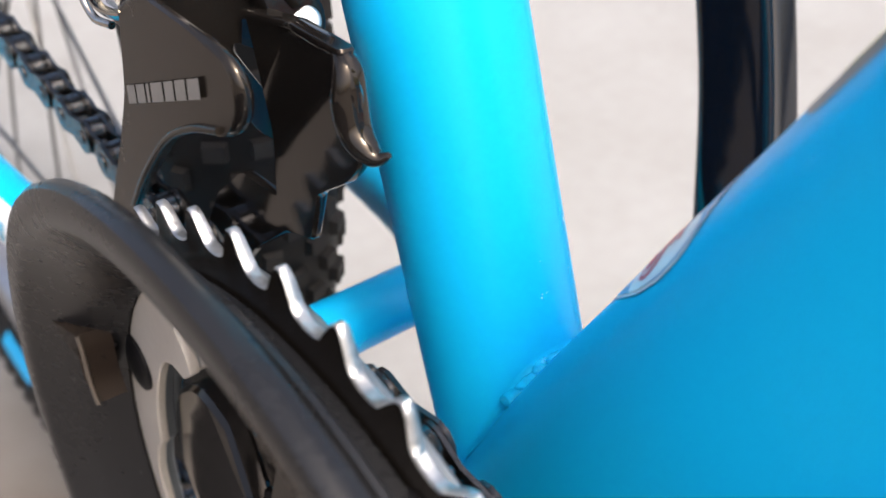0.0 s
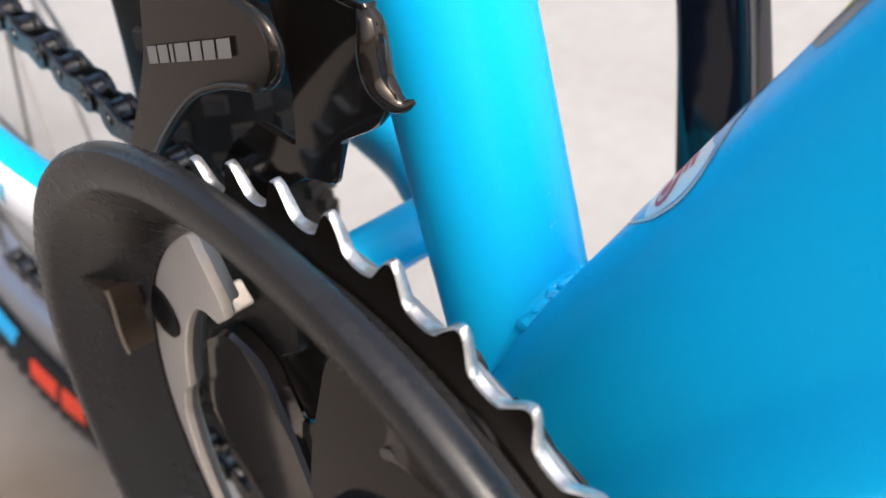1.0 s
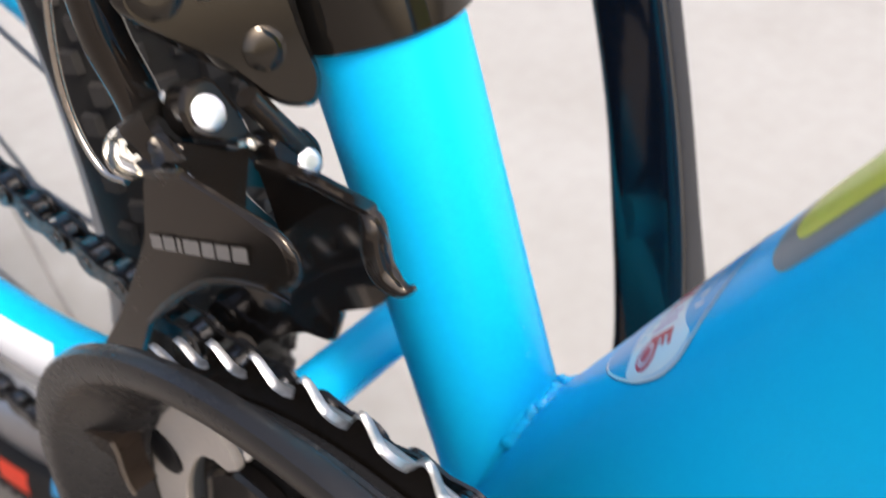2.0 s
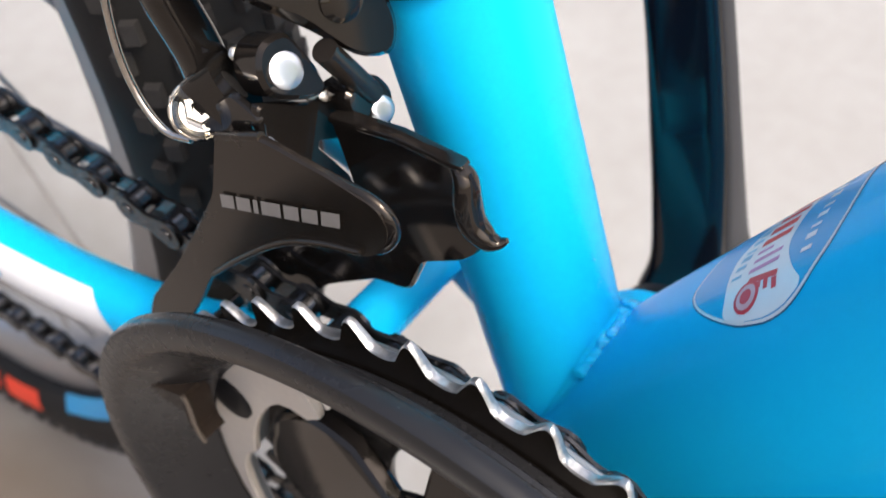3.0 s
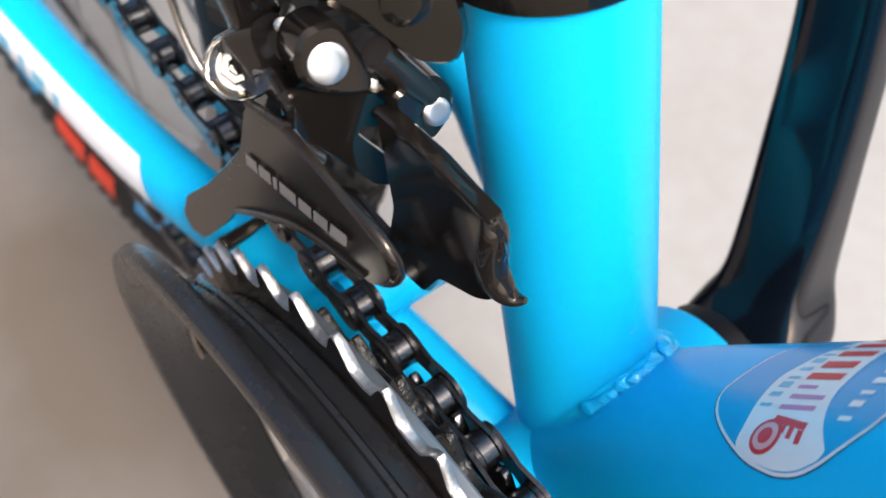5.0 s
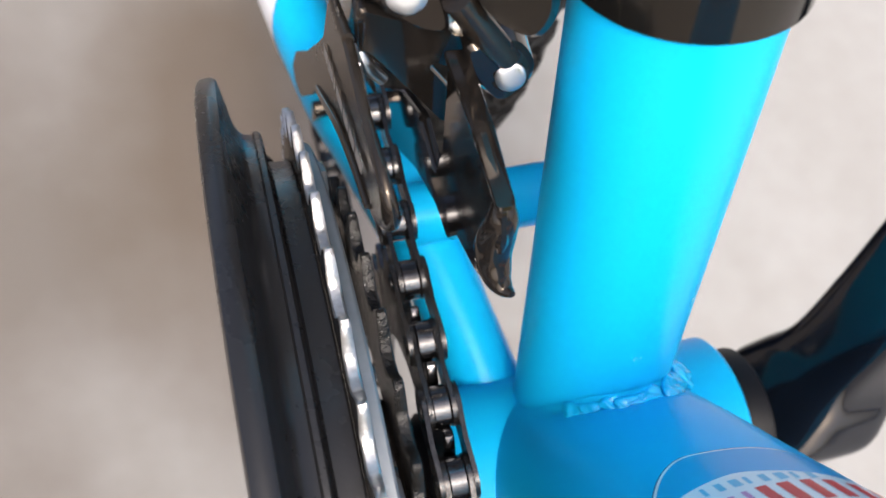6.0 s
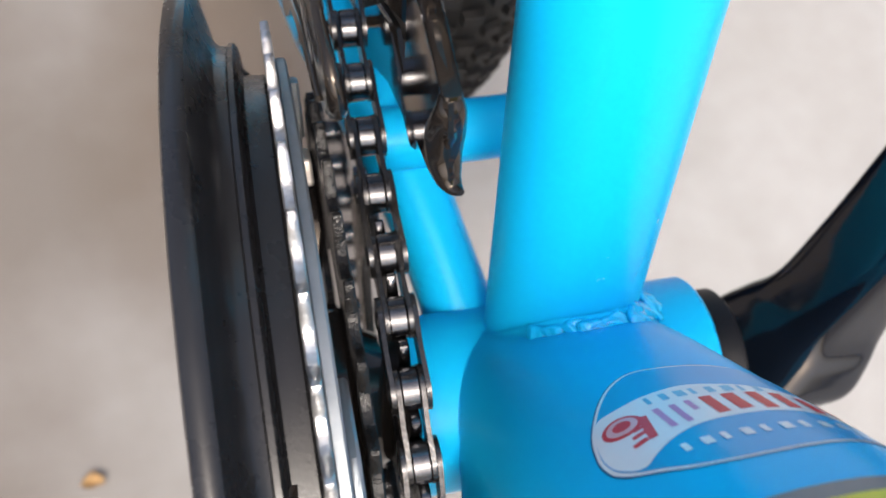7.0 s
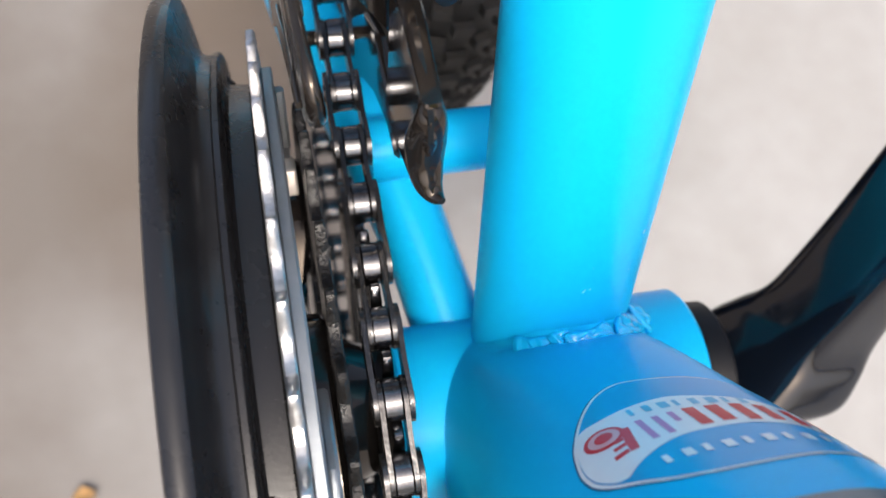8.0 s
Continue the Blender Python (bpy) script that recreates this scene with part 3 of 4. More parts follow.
GP = [(-69.0, 88.0), (-69.8, 89.2), (-70.0, 93.6), (-69.6, 94.8), (-68.6, 95.4), (-66.8, 95.4), (-66.0, 94.8), (-65.2, 91.0), (-64.2, 85.6), (-63.2, 83.8),
      (-62.4, 83.2), (-60.9, 82.9), (-60.5, 83.5), (-59.6, 83.5), (-59.1, 82.8), (-59.0, 77.4), (-58.4, 76.8), (-54.6, 76.6), (-54.2, 76.2), (-54.2, 75.2), (-54.8, 74.6), (-60.0, 77.4),
      (-65.0, 83.0), (-68.2, 87.2)]
GP = [(x + 1.5, r) for x, r in GP]     # the crankset's parts are moved outwards by that much below
guard = part("chain_guard", lathe(bmesh.new(), GP, 160, closed=True), M_GUARD, crankset, "black plastic chain guard ring")
def polar(deg, r, x):
    return P3(x, r * math.sin(radians(deg)), r * math.cos(radians(deg)))


for k in range(4):  # screw pockets inside the guard: a slanting facet with a curled lip, over a dark hole
    t = 90 * k
    front = ((62, 84.2, -64.4), (60, 77.6, -62.4), (61.6, 75.6, -62.9), (64, 74.4, -63.0), (67, 73.0, -62.9), (69.5, 71.0, -62.6), (70.8, 69.2, -62.2), (72.2, 71.5, -60.5), (71.5, 77, -59.8), (68, 82, -62.4))
    bm = bmesh.new()
    ring_faces(bm, [[bm.verts.new(polar(d + t, r, x)) for d, r, x in front], [bm.verts.new(polar(d + t, r - 0.4, -56.0 if r < 80 else x + 2.5)) for d, r, x in front]])
    part("guard_boss", bm, M_POCKET, crankset)
    bm = bmesh.new()
    sweep(bm, [(-62.2, r * math.sin(radians(d + t)), r * math.cos(radians(d + t)), 0.45, 0.9) for d, r in ((60, 77.4), (61.6, 75.4), (64, 74.0), (67, 72.6), (69.5, 70.6), (70.8, 68.9))], n=12)
    part("pocket_lip", bm, M_LIP, crankset, "lip coloured pale for its edge highlight")
    part("screw_hole", pin(bmesh.new(), (-53.5, 71.0 * math.sin(radians(66 + t)), 71.0 * math.cos(radians(66 + t))), (-1, 0, 0), 6.2, 1.6, 32, 0.5), M_CUP, crankset, "dark screw hole")

for ob in crankset.children:      # the rings run a little off the shell's middle
    ob.location = (-0.00235, -0.0026, 0.0021) if ob is inner_ring else (-0.0015, -0.0047, 0.0014)
CRANK = radians(18.6)             # the left crank leans back from upright
bm = bmesh.new()
loops = []
way, side = np.array((0, math.sin(CRANK), math.cos(CRANK))), np.array((0, math.cos(CRANK), -math.sin(CRANK)))
for x, d, _, w, h in smooth_path([(x, d, 0, w, h) for d, x, w, h in ((-19, 50, 5, 5), (-17.5, 50.5, 9, 8.4), (-14, 52.2, 11.4, 11), (-8, 56, 13.6, 12.3), (0, 61, 16.6, 13.3), (5, 64, 17.8, 13.6),
                                  (12, 67.8, 15.4, 12.2), (20, 71.5, 12.4, 10.3), (35, 75.5, 12, 8.2), (55, 80, 11.9, 6.3), (90, 87.3, 11.2, 5.6), (140, 92.6, 11, 6), (165, 94, 10.6, 6), (173, 94.4, 7, 4))], 5):
    loop = []
    for k in range(64):
        c, t = math.cos(2 * math.pi * k / 64), math.sin(2 * math.pi * k / 64)
        q = np.array((x + h * math.copysign(abs(t) ** 0.4, t), -2.0, -17.2)) + way * d + side * w * math.copysign(abs(c) ** 0.4, c)
        loop.append(bm.verts.new(P3(*q)))
    loops.append(loop)
ring_faces(bm, loops)
left_crank = part("crank_arm", bm, M_CRANK, bike, "glossy black crank arm")
bm = sweep(bmesh.new(), [(-66 - s * 0.05, -0.20 * s, -0.978 * s, w, t) for s, w, t in
                         ((-16, 9, 5), (-8, 15, 8), (4, 17, 9), (18, 16, 8.5), (36, 13.8, 7.8), (70, 12, 7), (130, 11.4, 7), (166, 12.5, 7), (176, 8, 5))],
           side=(0, 1, 0), n=40, power=2.8, steps=5)
part("crank_arm", bm, M_CRANK, bike, "glossy black crank arm")
part("bearing_cup", lathe(bmesh.new(), [(33.6, 8), (33.6, 15.5), (35, 16.2), (40, 16.2), (41, 15), (41, 8)], 48), M_CUP, bike, "black bearing cup")
part("bearing_cup", lathe(bmesh.new(), [(-38, 8), (-38, 14), (-36, 16), (-33.6, 16), (-33.6, 8)], 48), M_CUP, bike, "black bearing cup")
for ob in bike.children:          # the axle lies a little in front of the seat tube's line
    if ob.name.startswith(("bottom_bracket", "bearing", "crank_arm")):
        ob.location = (0, 0, 0) if ob is left_crank else (0, -0.004, 0.001)

# ---- chain ----
PITCH, RC, XC = 12.7, 50.66, -37.35
CY, CZ = -2.6, 2.1        # the small ring's middle
TOP = radians(3.2)        # where the chain leaves the small ring
slope = radians(-3.2)


def chain_point(k):
    """The k-th roller: k below 0 runs back along the upper strand, then round the ring, then back below."""
    step = 2 * math.asin(PITCH / 2 / RC)
    if k <= 0:
        # the upper strand sinks to the derailleur's cage, then climbs to the sprockets
        y, z = CY + RC * math.sin(TOP), CZ + RC * math.cos(TOP)
        for n in range(-k):
            lean = slope + radians(8.0) * min(1.0, max(0.0, (n - 3) / 2))
            y, z = y + PITCH * math.cos(lean), z + PITCH * math.sin(lean)
        return np.array([XC - k * PITCH * 0.012, y, z])
    a = TOP - k * step
    if a > -math.pi + 0.1:
        return np.array([XC, CY + RC * math.sin(a), CZ + RC * math.cos(a)])
    last = math.ceil((TOP + math.pi - 0.1) / step) - 1
    a = TOP - last * step
    d = (k - last) * PITCH
    return np.array([XC + d * 0.006, CY + RC * math.sin(a) + d * 0.995, CZ + RC * math.cos(a) - d * 0.10])


def link_plate(bm, x, thick, tall, waist, m):
    h = PITCH / 2
    pts = []
    for c, a0 in ((h, -90), (-h, 90)):
        for k in range(7):
            a = radians(a0 + 180 * k / 6)
            pts.append((c + tall * math.cos(a), tall * math.sin(a)))
        pts.append((0, waist * (1 if c > 0 else -1)))
    loops = []
    for xx in (x - thick / 2, x + thick / 2):
        loops.append([bm.verts.new(m(xx, p, q)) for p, q in pts])
    ring_faces(bm, loops)


def drum(bm, at, x0, x1, r, m, n=16, hollow=False):
    loops = []
    prof = ((x0, r * 0.92), (x0 + 0.25, r), (x1 - 0.25, r), (x1, r * 0.92))
    for x, rr in prof:
        loops.append([bm.verts.new(m(x, at + rr * math.cos(2 * math.pi * i / n), rr * math.sin(2 * math.pi * i / n))) for i in range(n)])
    ring_faces(bm, loops)


def plain(x, p, q):
    return Vector((x / 1000, p / 1000, q / 1000))


def mesh_of(name, bm, material):
    bmesh.ops.recalc_face_normals(bm, faces=bm.faces)
    me = bpy.data.meshes.new(name)
    bm.to_mesh(me)
    bm.free()
    me.materials.append(material)
    me.polygons.foreach_set("use_smooth", [True] * len(me.polygons))
    me.set_sharp_from_angle(angle=radians(38))
    return me


bm = bmesh.new()
for x in (-3.05, 3.05):
    link_plate(bm, x, 0.85, 4.2, 2.6, plain)
for at in (-PITCH / 2, PITCH / 2):
    drum(bm, at, -3.8, 3.8, 1.75, plain, 12)
outer_mesh = mesh_of("outer_link", bm, M_DARKSTEEL)
bm = bmesh.new()
for x in (-2.1, 2.1):
    link_plate(bm, x, 0.85, 4.0, 2.5, plain)
inner_mesh = mesh_of("inner_link", bm, M_DARKSTEEL)
bm = bmesh.new()
drum(bm, 0, -1.62, 1.62, 3.85, plain, 20)
roller_mesh = mesh_of("roller", bm, M_ROLLER)

chain = tagged(empty("chain", bike), "oily black and steel roller chain")
for k in range(-28, 34):
    a, b = chain_point(k), chain_point(k - 1)     # b lies towards the rear
    d = b - a
    ang = math.atan2(d[2], d[1])
    ob = new("chain_link", outer_mesh if k % 2 else inner_mesh)
    ob.parent, ob.matrix_basis = chain, Matrix.Translation(P3(*((a + b) / 2))) @ Matrix.Rotation(ang, 4, "X")
    ob = new("roller", roller_mesh)
    ob.parent, ob.matrix_basis = chain, Matrix.Translation(P3(*a)) @ Matrix.Rotation(ang, 4, "X")

# ---- front derailleur ----


def on_seat(s, r, a):
    q = np.array([r * math.sin(a), 0, 0]) + SEATF * r * math.cos(a) + SEAT * s
    return P3(*q)


bm = bmesh.new()
loops = []
for s, r in ((124.8, 15.7), (124.8, 17.0), (125.3, 17.5), (137.0, 17.5), (137.5, 17.0), (137.5, 15.7)):
    loops.append([bm.verts.new(on_seat(s, r, 2 * math.pi * i / 64)) for i in range(64)])
ring_faces(bm, loops, cap=False)
derailleur = part("front_derailleur", bm, M_BODY, bike, "black front derailleur clamped to the seat tube")
# the clamp's screw on the far side
part("clamp_screw", pin(bmesh.new(), (26, 30, 129), (0.5, -0.8, 0.3), 3.0, 9, 20, 0.6), M_BOLT, derailleur, "bright clamp screw")

def panel(outline, way, thick, bevel=0.5):
    """A sheet between an outline of points in space and the same moved back along way."""
    bm = bmesh.new()
    w = np.array(way, float) / np.linalg.norm(way)
    pts = [np.array(p, float) for p in outline]
    c = sum(pts) / len(pts)
    loops = []
    for h, d in ((-thick, bevel), (-thick + bevel, 0), (-bevel, 0), (0, bevel)):
        loops.append([bm.verts.new(P3(*(p + w * h - (p - c) / np.linalg.norm(p - c) * d))) for p in pts])
    ring_faces(bm, loops)
    return bm


def flat_round(points, radius):
    """Rounds the corners of an outline in space."""
    return [np.array(p) for p in rounded(points, radius, 3)]


outer_cage = rounded([(51, 104.5), (40, 109.6), (26.3, 108.6), (16.5, 106.6), (14.6, 103), (15.6, 98.5), (19, 94.2), (28, 92.2), (40, 85.5), (54, 72.5), (64, 62), (71, 49),
                      (79, 36), (86, 25), (92, 21.5), (94.5, 26), (89, 39), (76, 57), (64, 76), (56, 89)], 2.2)


def bowed(x, y, z):
    """The plates flare a little towards the front, with their tail turned out."""
    return P3(x + 0.0016 * max(0, 40 - y) ** 2 * 0.6 - 0.0009 * max(0, y - 55) ** 2, y, z)


part("outer_cage_plate", plate(bmesh.new(), outer_cage, -47.0, -45.4, 0.45, bowed), M_PLATE, derailleur, "black outer cage plate with a pale maker's mark")


part("cage_roll", sweep(bmesh.new(), [(-45.9, 27, 108.0, 0.7, 0.7), (-45.4, 18.5, 106.4, 1.0, 1.0), (-45.0, 15.4, 103.0, 1.3, 1.3), (-44.9, 16.2, 98.6, 1.4, 1.4),
                                       (-45.3, 19.6, 95.0, 1.1, 1.1), (-45.8, 27, 92.8, 0.7, 0.7)], n=18), M_GLOSS, derailleur)
# the plate's lower rim is turned out, and its top is folded in towards the lever
part("cage_rim", sweep(bmesh.new(), [(-46.9, 21, 94.6, 0.6, 0.6), (-47.2, 30, 91.6, 0.7, 0.7), (-47.5, 40, 85.8, 0.7, 0.7), (-47.6, 53, 73.6, 0.7, 0.7), (-47.3, 63, 62.8, 0.6, 0.6)], n=12),
     M_PLATE, derailleur)
part("top_fold", sweep(bmesh.new(), [(-46.2, 51, 104.2, 0.8, 0.8), (-46.3, 45, 107.0, 0.9, 0.9), (-46.2, 40, 109.2, 0.9, 0.9)], n=12), M_PLATE, derailleur)
for i, (y, z) in enumerate(((37.5, 107.6), (34.0, 106.9), (30.0, 106.0))):     # three bright steel patches along the fold
    part("rubbed_patch", panel(flat_round([(-45.2, y + 2.0, z + 1.6), (-45.2, y - 1.6, z + 0.9), (-44.8, y - 1.9, z - 0.8), (-44.8, y + 1.7, z - 0.2)], 0.5), (0.5, -0.3, 0.8), 0.8, 0.2),
         M_SILVER, derailleur, "bright steel patch")


inner_cage = rounded([(42, 103.5), (27.5, 105.8), (14.2, 105), (11.6, 100), (11.6, 95.5), (10.8, 92), (11.0, 88), (14, 84.5), (23, 78.5), (27.5, 67), (36, 64.5), (50, 54), (64, 38),
                      (74, 22), (82, 22), (78, 40), (64, 60), (52, 70), (38.5, 70), (36.5, 84), (39.5, 95)], 1.6)
def bellied(x, y, z):
    """The inner plate's lower half bulges towards the chain."""
    return P3(x - 0.8 * math.exp(-((y - 24) / 13) ** 2) * math.exp(-((z - 86) / 12) ** 2), y, z)


part("inner_cage_plate", plate(bmesh.new(), inner_cage, -29.6, -27.6, 0.6, bellied), M_GLOSS, derailleur, "glossy black inner cage plate")
# turned-over flange along the inner plate's upper edge and nose
part("cage_flange", panel(flat_round([(-30.4, 42, 103.8), (-30.2, 27.5, 106.0), (-29.6, 14.2, 105.2), (-26.8, 14.4, 105.0), (-26.8, 27.5, 105.8), (-26.8, 42, 103.4)], 0.8), (0, -0.15, 1), 1.6, 0.4), M_GLOSS,
     derailleur)
part("cage_nose", sweep(bmesh.new(), [(-28.2, 16.5, 104.2, 1.4, 1.2), (-28.4, 14.6, 101.8, 2.4, 1.9), (-28.8, 14.0, 97.6, 3.0, 2.2), (-28.9, 13.0, 93.4, 2.8, 2.2), (-28.6, 10.6, 90.8, 2.2, 2.0), (-27.9, 8.6, 90.2, 1.4, 1.2), (-27.2, 7.2, 91.0, 0.6, 0.5)], n=22),
     M_GLOSS, derailleur)
part("cage_bridge", plate(bmesh.new(), rounded([(92, 14), (86, 26), (83, 24), (88, 13)], 1), -44, -27.5, 0.4), M_GLOSS, derailleur)
for ob in derailleur.children:
    if ob.name.startswith(("inner_cage", "cage_flange", "cage_nose")):
        ob.location = (-0.0021, -0.0012, 0.0018)
# the lever that carries the cage, folded from sheet
part("cage_lever", panel(flat_round([(-42.6, 44, 113), (-26.0, 44, 103), (-25.5, 44, 94.6), (-30.9, 44, 98.2), (-31.1, 44, 96.2), (-24.6, 44, 84.4), (-22.4, 44, 75.4), (-28.2, 44, 80.2), (-38.5, 44, 98),
                                     (-42.6, 44, 103.5), (-43.4, 44, 109.5)], 1.2), (0, -1, 0), 2.0, 0.4), M_GLOSS, derailleur)
part("lever_fold", panel(flat_round([(-43.0, 57.5, 97), (-43.2, 44, 102), (-43.4, 43.5, 111), (-42.8, 50, 113), (-42.2, 58, 106)], 1.2), (-1, -0.1, 0), 1.6, 0.4), M_GLOSS, derailleur)
# a bright steel strip added to stand for a glint on the fold
part("lever_edge", sweep(bmesh.new(), [(-43.0, 46, 104, 1.0, 1.0), (-41.6, 43.6, 100.5, 1.2, 1.2), (-39.0, 43.2, 96.5, 1.0, 1.0)], n=14), M_SILVER, derailleur, "bright strip for a glint on the fold")
# links and pins
PIN = (-0.16, -0.86, 0.48)
for x, y, z, r, ln in ((-36.6, 42.5, 116.8, 3.0, 12), (-21.0, 37.2, 101.0, 2.35, 8)):
    part("pivot_pin", pin(bmesh.new(), (x, y, z), PIN, r, ln, 28, 0.35), M_BOLT, derailleur, "bright steel pivot pin")
    part("pin_collar", pin(bmesh.new(), (x + 0.16 * 1.2, y + 0.86 * 1.2, z - 0.48 * 1.2), PIN, r + 0.7, 7, 28, 0.3), M_DARKSTEEL, derailleur)
part("upper_link", panel(flat_round([(-38.6, 45.4, 121.8), (-33.6, 44.6, 122.0), (-31.0, 41.2, 114.5), (-30.6, 39.8, 110.0), (-34.5, 40.6, 110.5), (-40.4, 43.2, 113.2), (-41.0, 44.6, 118)], 2.2),
                         (-0.16, -0.9, 0.4), 9, 0.8), M_GLOSS, derailleur)
part("lower_link", panel(flat_round([(-28.6, 38.6, 108.4), (-20.0, 38.8, 107.4), (-16.8, 38.2, 102), (-17.0, 37.8, 97.5), (-21.2, 37.4, 93.2), (-25.0, 38, 97.5), (-28.0, 38.4, 103.8)], 2.2), (-0.1, -0.95, 0.2), 8, 0.8),
     M_GLOSS, derailleur)
part("link_rod", sweep(bmesh.new(), [(-30.5, 40, 118, 2.2, 2.2), (-25.5, 39.4, 110, 2.2, 2.2), (-21.5, 39, 104, 2.0, 2.0)], n=16), M_PLATE, derailleur)
# the body with two rivets, between clamp and links
BODYN = (-0.35, -0.9, 0.25)
part("body", panel(flat_round([(-47, 47.8, 138), (-40.2, 43.4, 130.4), (-33.5, 38.8, 123.8), (-27.5, 34.6, 116.6), (-22.0, 31.9, 115.0), (-19.8, 32.4, 119.6), (-20.4, 34.6, 127), (-20.6, 37, 136), (-24, 39.2, 140),
                               (-36, 43.8, 139), (-41.2, 47.9, 145.4), (-46, 48.9, 143)], 3.2), BODYN, 9, 1.6), M_BODY, derailleur, "black stamped body with two rivets")
for x, y, z, r in ((-27.9, 37.5, 127.2, 3.7), (-40.7, 45.9, 139.7, 4.6)):
    part("rivet", pin(bmesh.new(), (x - 0.35 * 0.9, y - 0.8, z + 0.25), BODYN, r, 2.4, 28, 1.0), M_BODY, derailleur, "domed dark rivet")
part("body_bar", panel(flat_round([(-36.8, 43.2, 142.0), (-23.6, 38.4, 142.4), (-22.6, 37.2, 138.4), (-35.6, 42.0, 137.8)], 0.8), (-0.2, -0.6, 0.75), 3, 0.5), M_BOLT, derailleur, "bright adjuster bar")
part("limit_screw", pin(bmesh.new(), (-39.3, 50.2, 116.8), (-0.5, -0.7, 0.5), 1.2, 9, 16, 0.4), M_WASHER, derailleur, "small limit screw")
part("body_strut", sweep(bmesh.new(), [(-43, 62, 142, 4, 3), (-42, 62, 128, 4, 3.5), (-40, 60, 116, 4, 3.5), (-39, 60, 107, 4, 3)], side=(1, 0, 0), n=20, power=3), M_GLOSS, derailleur)
# cable arm, bolt and cable
part("cable_arm", sweep(bmesh.new(), [(-38, 54, 110, 4, 6), (-40.5, 60, 105, 3.2, 5.5), (-41, 65, 101, 2.4, 4.5)], side=(1, 0, 0), n=20, power=3), M_GLOSS, derailleur)
BOLTW = (-0.40, -0.52, 0.75)
def cup(at, way, rows, n=40):
    """Rings of (height, radius) about a line, skinned: a dished washer or a bolt's head."""
    bm = bmesh.new()
    w = Vector(way).normalized()
    u = w.orthogonal().normalized()
    v = w.cross(u)
    loops = []
    for h, r in rows:
        c = Vector(at) + w * h
        loops.append([bm.verts.new(P3(*(c + (u * math.cos(2 * math.pi * i / n) + v * math.sin(2 * math.pi * i / n)) * r))) for i in range(n)])
    ring_faces(bm, loops)
    return bm


BOLTC = np.array((-44.4, 56.4, 106.2))
part("bolt_washer", cup(BOLTC, BOLTW, ((-2.6, 5.0), (-0.4, 5.4), (0.0, 5.1), (-0.3, 4.6), (-1.3, 3.6), (-1.5, 0.2))), M_CHROME, derailleur, "dished chrome cable washer")
part("cable_bolt", cup(BOLTC, BOLTW, ((-1.6, 2.9), (0.7, 2.9), (1.1, 2.5), (1.1, 1.5), (0.2, 1.2), (0.2, 0.1)), 6), M_WASHER, derailleur, "bright cable anchor bolt")
part("cable_clip", sweep(bmesh.new(), [(-43.0, 54.6, 109.2, 0.9, 0.6), (-43.4, 54.0, 106.6, 1.0, 0.7), (-43.6, 55.6, 104.0, 1.0, 0.7), (-43.4, 54.4, 101.6, 1.1, 0.7)], n=12, power=3),
     M_CABLE, derailleur, "brassy cable clamp finger")
part("stop_screw", pin(bmesh.new(), (-29.7, 41.2, 106.4), (-0.2, -0.8, 0.5), 1.3, 5, 16, 0.4), M_WASHER, derailleur, "small bright stop screw")
part("cable", sweep(bmesh.new(), [(-44, 62, 98.5, 0.75, 0.75), (-45, 68, 99, 0.75, 0.75), (-45, 73, 106, 0.75, 0.75), (-44.5, 74.5, 117, 0.75, 0.75), (-43, 73, 132, 0.75, 0.75),
                                  (-40, 66, 160, 0.75, 0.75), (-30, 58, 210, 0.75, 0.75)], n=10), M_CABLE, derailleur, "bare steel cable")
# the maker's mark as plain bars
def cage_uv(u, v):
    """On the outer plate: u along the mark towards the front, v up."""
    return 56.0 - u * 0.93 - v * 0.10, 86.3 + u * 0.357 + v * 0.95


for i in range(7):
    u0 = (0, 4.6, 9.4, 11.6, 17.6, 22.2, 27.0)[i]
    w = (3.9, 4.0, 1.3, 5.2, 3.9, 4.0, 4.4)[i]
    bm = bmesh.new()
    c = [bm.verts.new(bowed(-44.75, *cage_uv(u, v))) for u, v in ((u0, 0.8), (u0 + w, 0.8), (u0 + w, 4.4), (u0, 4.4))]
    bm.faces.new(c)
    part("mark_bar", bm, M_MARK, derailleur, "pale grey bar of the maker's mark")

for ob in derailleur.children:
    if ob.name.startswith("mark"):
        ob.location = (-0.0027, -0.0024, 0.0002)
    elif ob.name.startswith(("body", "rivet")):
        ob.location = (0.0006, -0.0004, -0.0022)
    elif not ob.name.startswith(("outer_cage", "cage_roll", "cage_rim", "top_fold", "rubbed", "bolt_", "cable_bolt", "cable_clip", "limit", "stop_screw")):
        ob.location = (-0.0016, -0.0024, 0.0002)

# ---- rear wheel ----
WY, WZ = 402, 50
tyre_prof = []
for i in range(29):
    a = radians(-130 + 260 * i / 28)
    tyre_prof.append((24.5 * math.sin(a), 287.5 + 24.5 * math.cos(a)))
tyre_prof += [(11, 270), (-11, 270)]
wheel = part("rear_wheel", lathe(bmesh.new(), [(-38, 6), (-38, 9), (-36, 9), (-36, 27), (-33, 27), (-32, 16), (-10, 13), (10, 13), (32, 16), (33, 27), (36, 27), (36, 9), (38, 9), (38, 6)],
                                 40, (WY, WZ)), M_ALLOY, bike, "rear wheel with a knobbly black tyre")
tyre = part("tyre", lathe(bmesh.new(), tyre_prof, 180, (WY, WZ), closed=True), M_TYRE, wheel, "black knobbly tyre with red and blue marks")
rim_prof = [(-13, 271), (-14, 267), (-13.5, 255), (-10, 249), (-4, 246), (4, 246), (10, 249), (13.5, 255), (14, 267), (13, 271)]
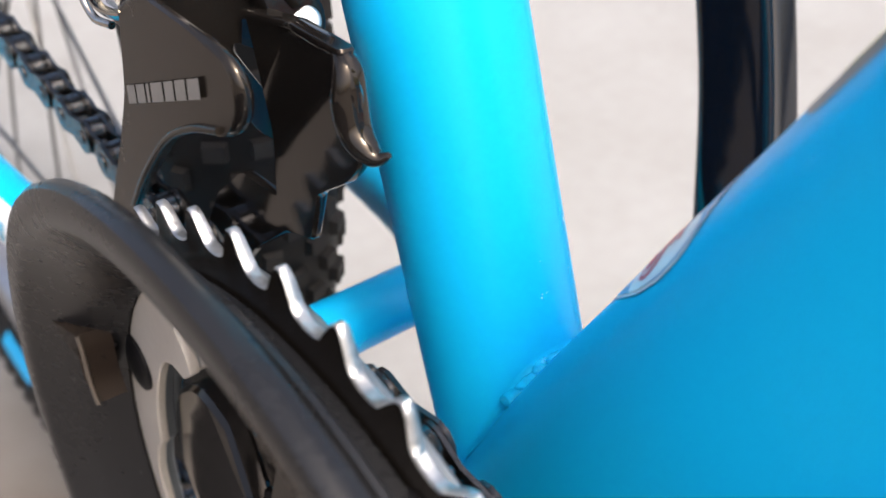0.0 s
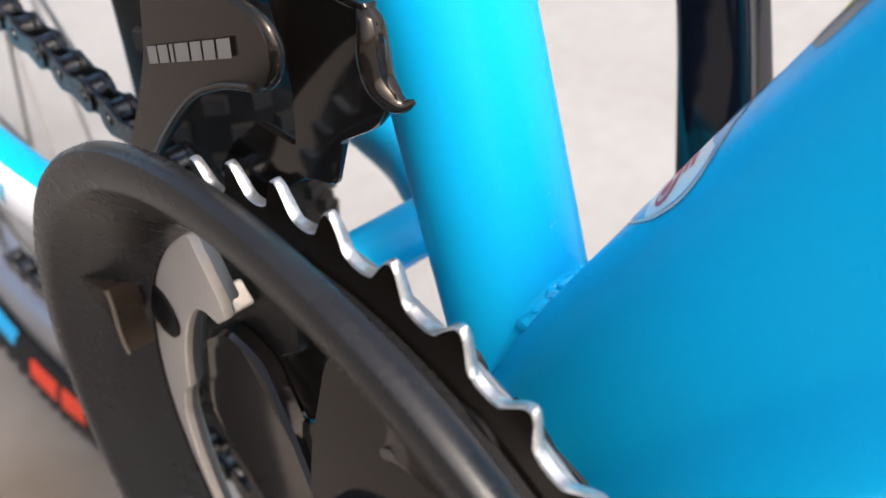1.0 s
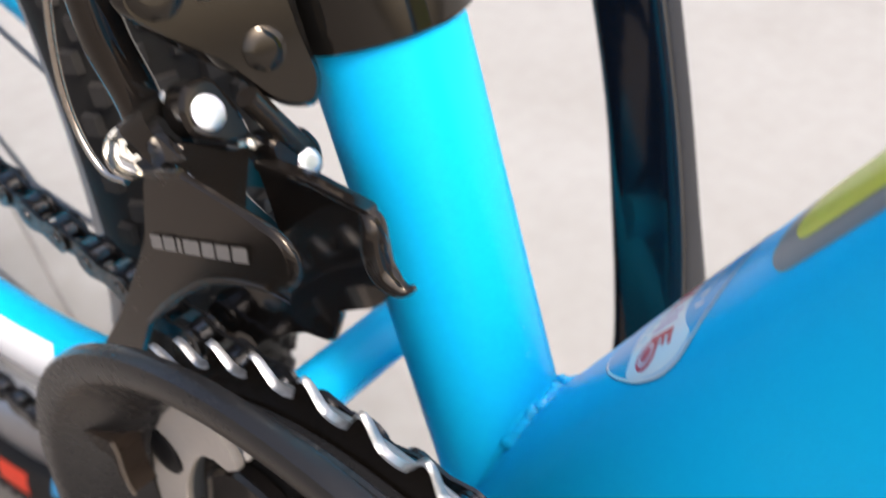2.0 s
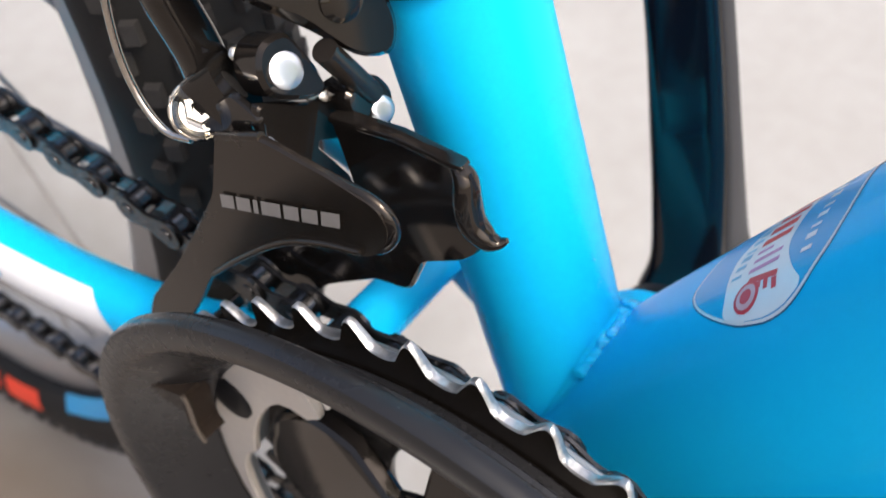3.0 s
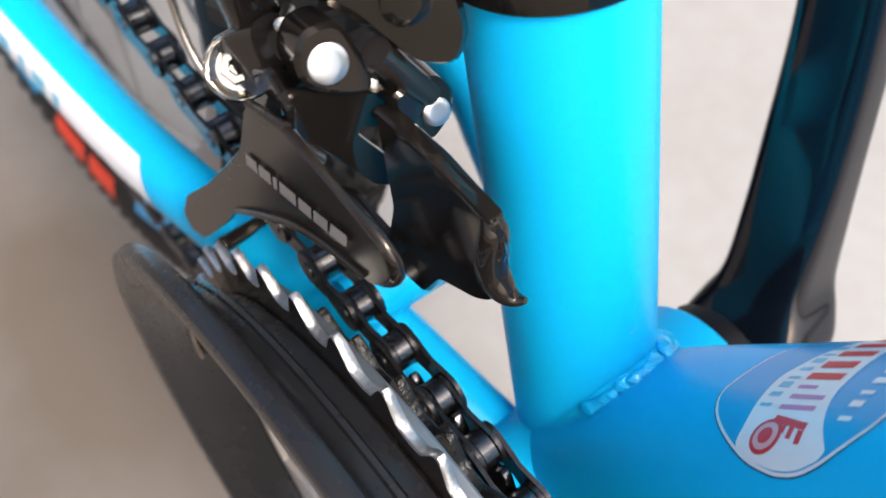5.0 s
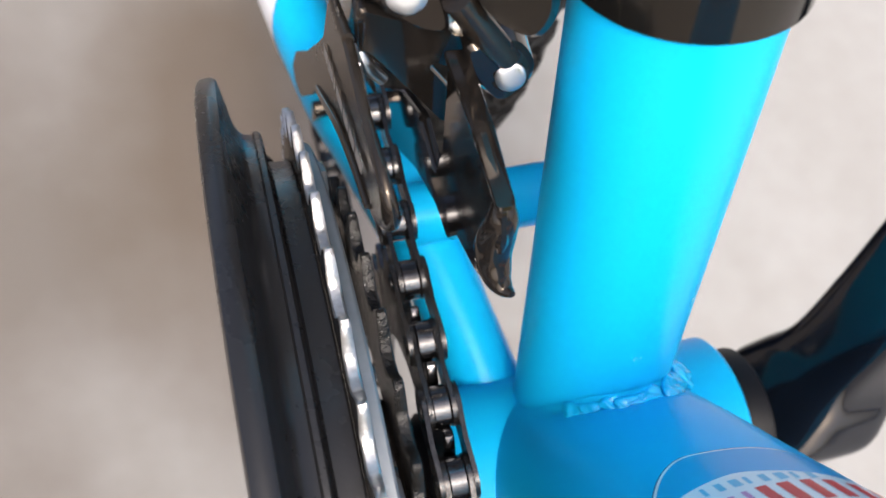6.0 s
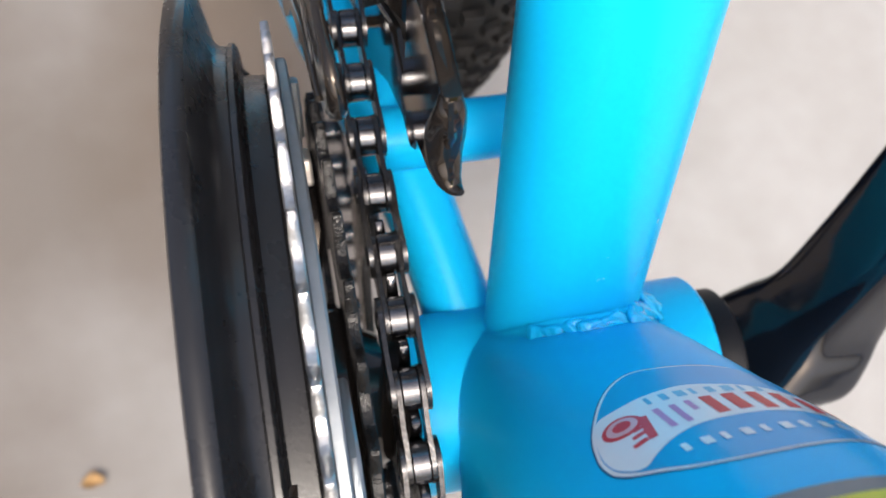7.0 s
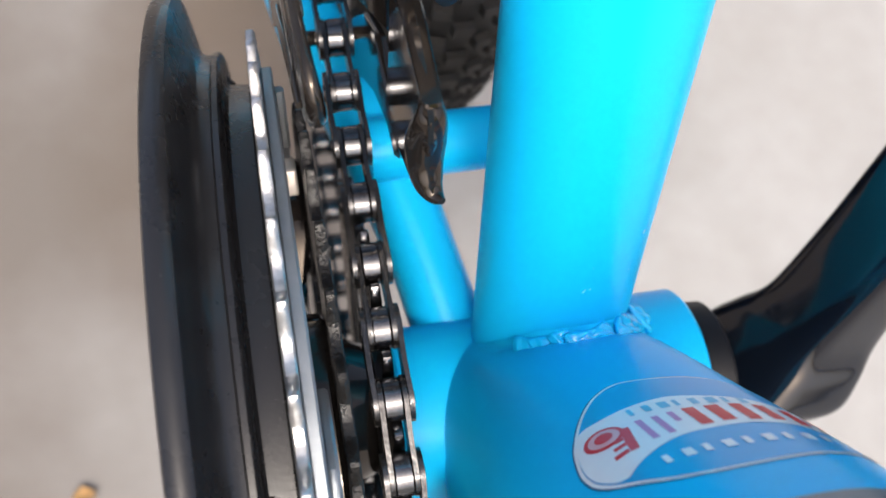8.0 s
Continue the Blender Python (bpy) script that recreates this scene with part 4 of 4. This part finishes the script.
part("rim", lathe(bmesh.new(), rim_prof, 160, (WY, WZ), closed=True), M_RIM, wheel, "silver alloy rim")
bm = bmesh.new()
for i in range(236):
    a = 2 * math.pi * i / 236
    rows = ((-15.5, 6.5, 5), (-6, 5.5, 5), (6, 5.5, 5), (15.5, 6.5, 5)) if i % 2 else ((-11, 6, 5), (0, 6.5, 5.5), (11, 6, 5), (-21.5, 4.5, 6), (21.5, 4.5, 6))
    if i % 2:
        rows = (*rows, (-23.4, 5, 6), (23.4, 5, 6))
    for x, wx, wy in rows:
        ph = math.asin(x / 24.5)
        base = 287.5 + 24.5 * math.cos(ph)
        k = bmesh.ops.create_cube(bm, size=1.0)
        for v in k["verts"]:
            t = 0.82 if v.co.z > 0 else 1.0
            v.co = Vector((v.co.x * wx * t, v.co.y * wy * t, v.co.z * 3.4 + 0.5))
        m = Matrix.Translation((0, WY / 1000, WZ / 1000 + BB)) @ Matrix.Rotation(-a, 4, "X") @ Matrix.Translation((x / 1000, 0, base / 1000)) @ Matrix.Rotation(ph, 4, "Y") @ Matrix.Scale(0.001, 4)
        bmesh.ops.transform(bm, verts=k["verts"], matrix=m)
knobs = part("tyre_tread", bm, M_KNOB, wheel, flat=True)
tagged(knobs, kind="stuff")
for i in range(36):
    a = 2 * math.pi * i / 36
    sx = 34 if i % 2 else -34
    lean = radians(52 if (i // 2) % 2 else -52)
    bm = bmesh.new()
    p0 = (sx, WY + 24 * math.sin(a + lean), WZ + 24 * math.cos(a + lean))
    p1 = (sx * 0.05, WY + 249 * math.sin(a), WZ + 249 * math.cos(a))
    sweep(bm, [(*p0, 1.0, 1.0), (*((np.array(p0) + np.array(p1)) / 2), 1.0, 1.0), (*p1, 1.0, 1.0)], side=(1, 0.2, 0.1), n=8, steps=1)
    part("spoke", bm, M_SPOKE, wheel)


def side_mark(a0, a1, r0, r1, n=8):
    """A printed patch on the tyre's right wall, between angles from the front downwards."""
    bm = bmesh.new()
    grid = []
    for i in range(n + 1):
        a = radians(a0 + (a1 - a0) * i / n)
        row = []
        for k in range(5):
            r = r0 + (r1 - r0) * k / 4
            x = -math.sqrt(max(0, 24.9 ** 2 - (r - 287.5) ** 2))
            row.append(bm.verts.new(P3(x, WY - r * math.cos(a), WZ - r * math.sin(a))))
        grid.append(row)
    ring_faces(bm, grid, closed=False, cap=False)
    return bm


for a0, a1, r0, r1, m in ((67, 74.5, 274, 285, M_ORANGE), (76, 84, 274, 285, M_ORANGE), (48, 60, 270, 278, M_LBLUE), (89, 99, 270, 278, M_LBLUE)):
    part("tyre_mark", side_mark(a0, a1, r0, r1), m, wheel, "printed tyre mark")

# sprockets at the rear hub
part("sprocket", lathe(bmesh.new(), [(-40, 10), (-40, 50), (-38.6, 53), (-37.2, 50), (-37, 30), (-46, 28), (-46, 10)], 60, (WY, WZ)), M_DARKSTEEL, wheel)

# ---- on the ground ----
# a curled dry leaf lying on the concrete
bm = bmesh.new()
grid = []
for i in range(13):
    f = i / 12
    half = 5.5 * math.sin(math.pi * f) ** 0.7 + 0.15
    row = []
    for k in range(-4, 5):
        g = k / 4
        ragged = 1 + 0.10 * math.sin(9 * f + 5 * abs(g))
        row.append(bm.verts.new(Vector((-0.160 + (f - 0.5) * 0.011, 0.044 + g * half * ragged / 1600 + 0.002 * math.sin(3 * f), 0.0012 + 0.0022 * g * g + 0.002 * (f - 0.5) ** 2 * 4))))
    grid.append(row)
ring_faces(bm, grid, closed=False, cap=False)
bmesh.ops.solidify(bm, geom=bm.faces[:], thickness=0.0003)
leaf = part("dry_leaf", bm, mat("dry_leaf_tissue", (0.62, 0.42, 0.20), 0.7, second=(0.42, 0.26, 0.11), scale=150, bump=0.5, bump_scale=900), None)
tagged(leaf, "small curled tan dry leaf lying on the concrete", "leaf")
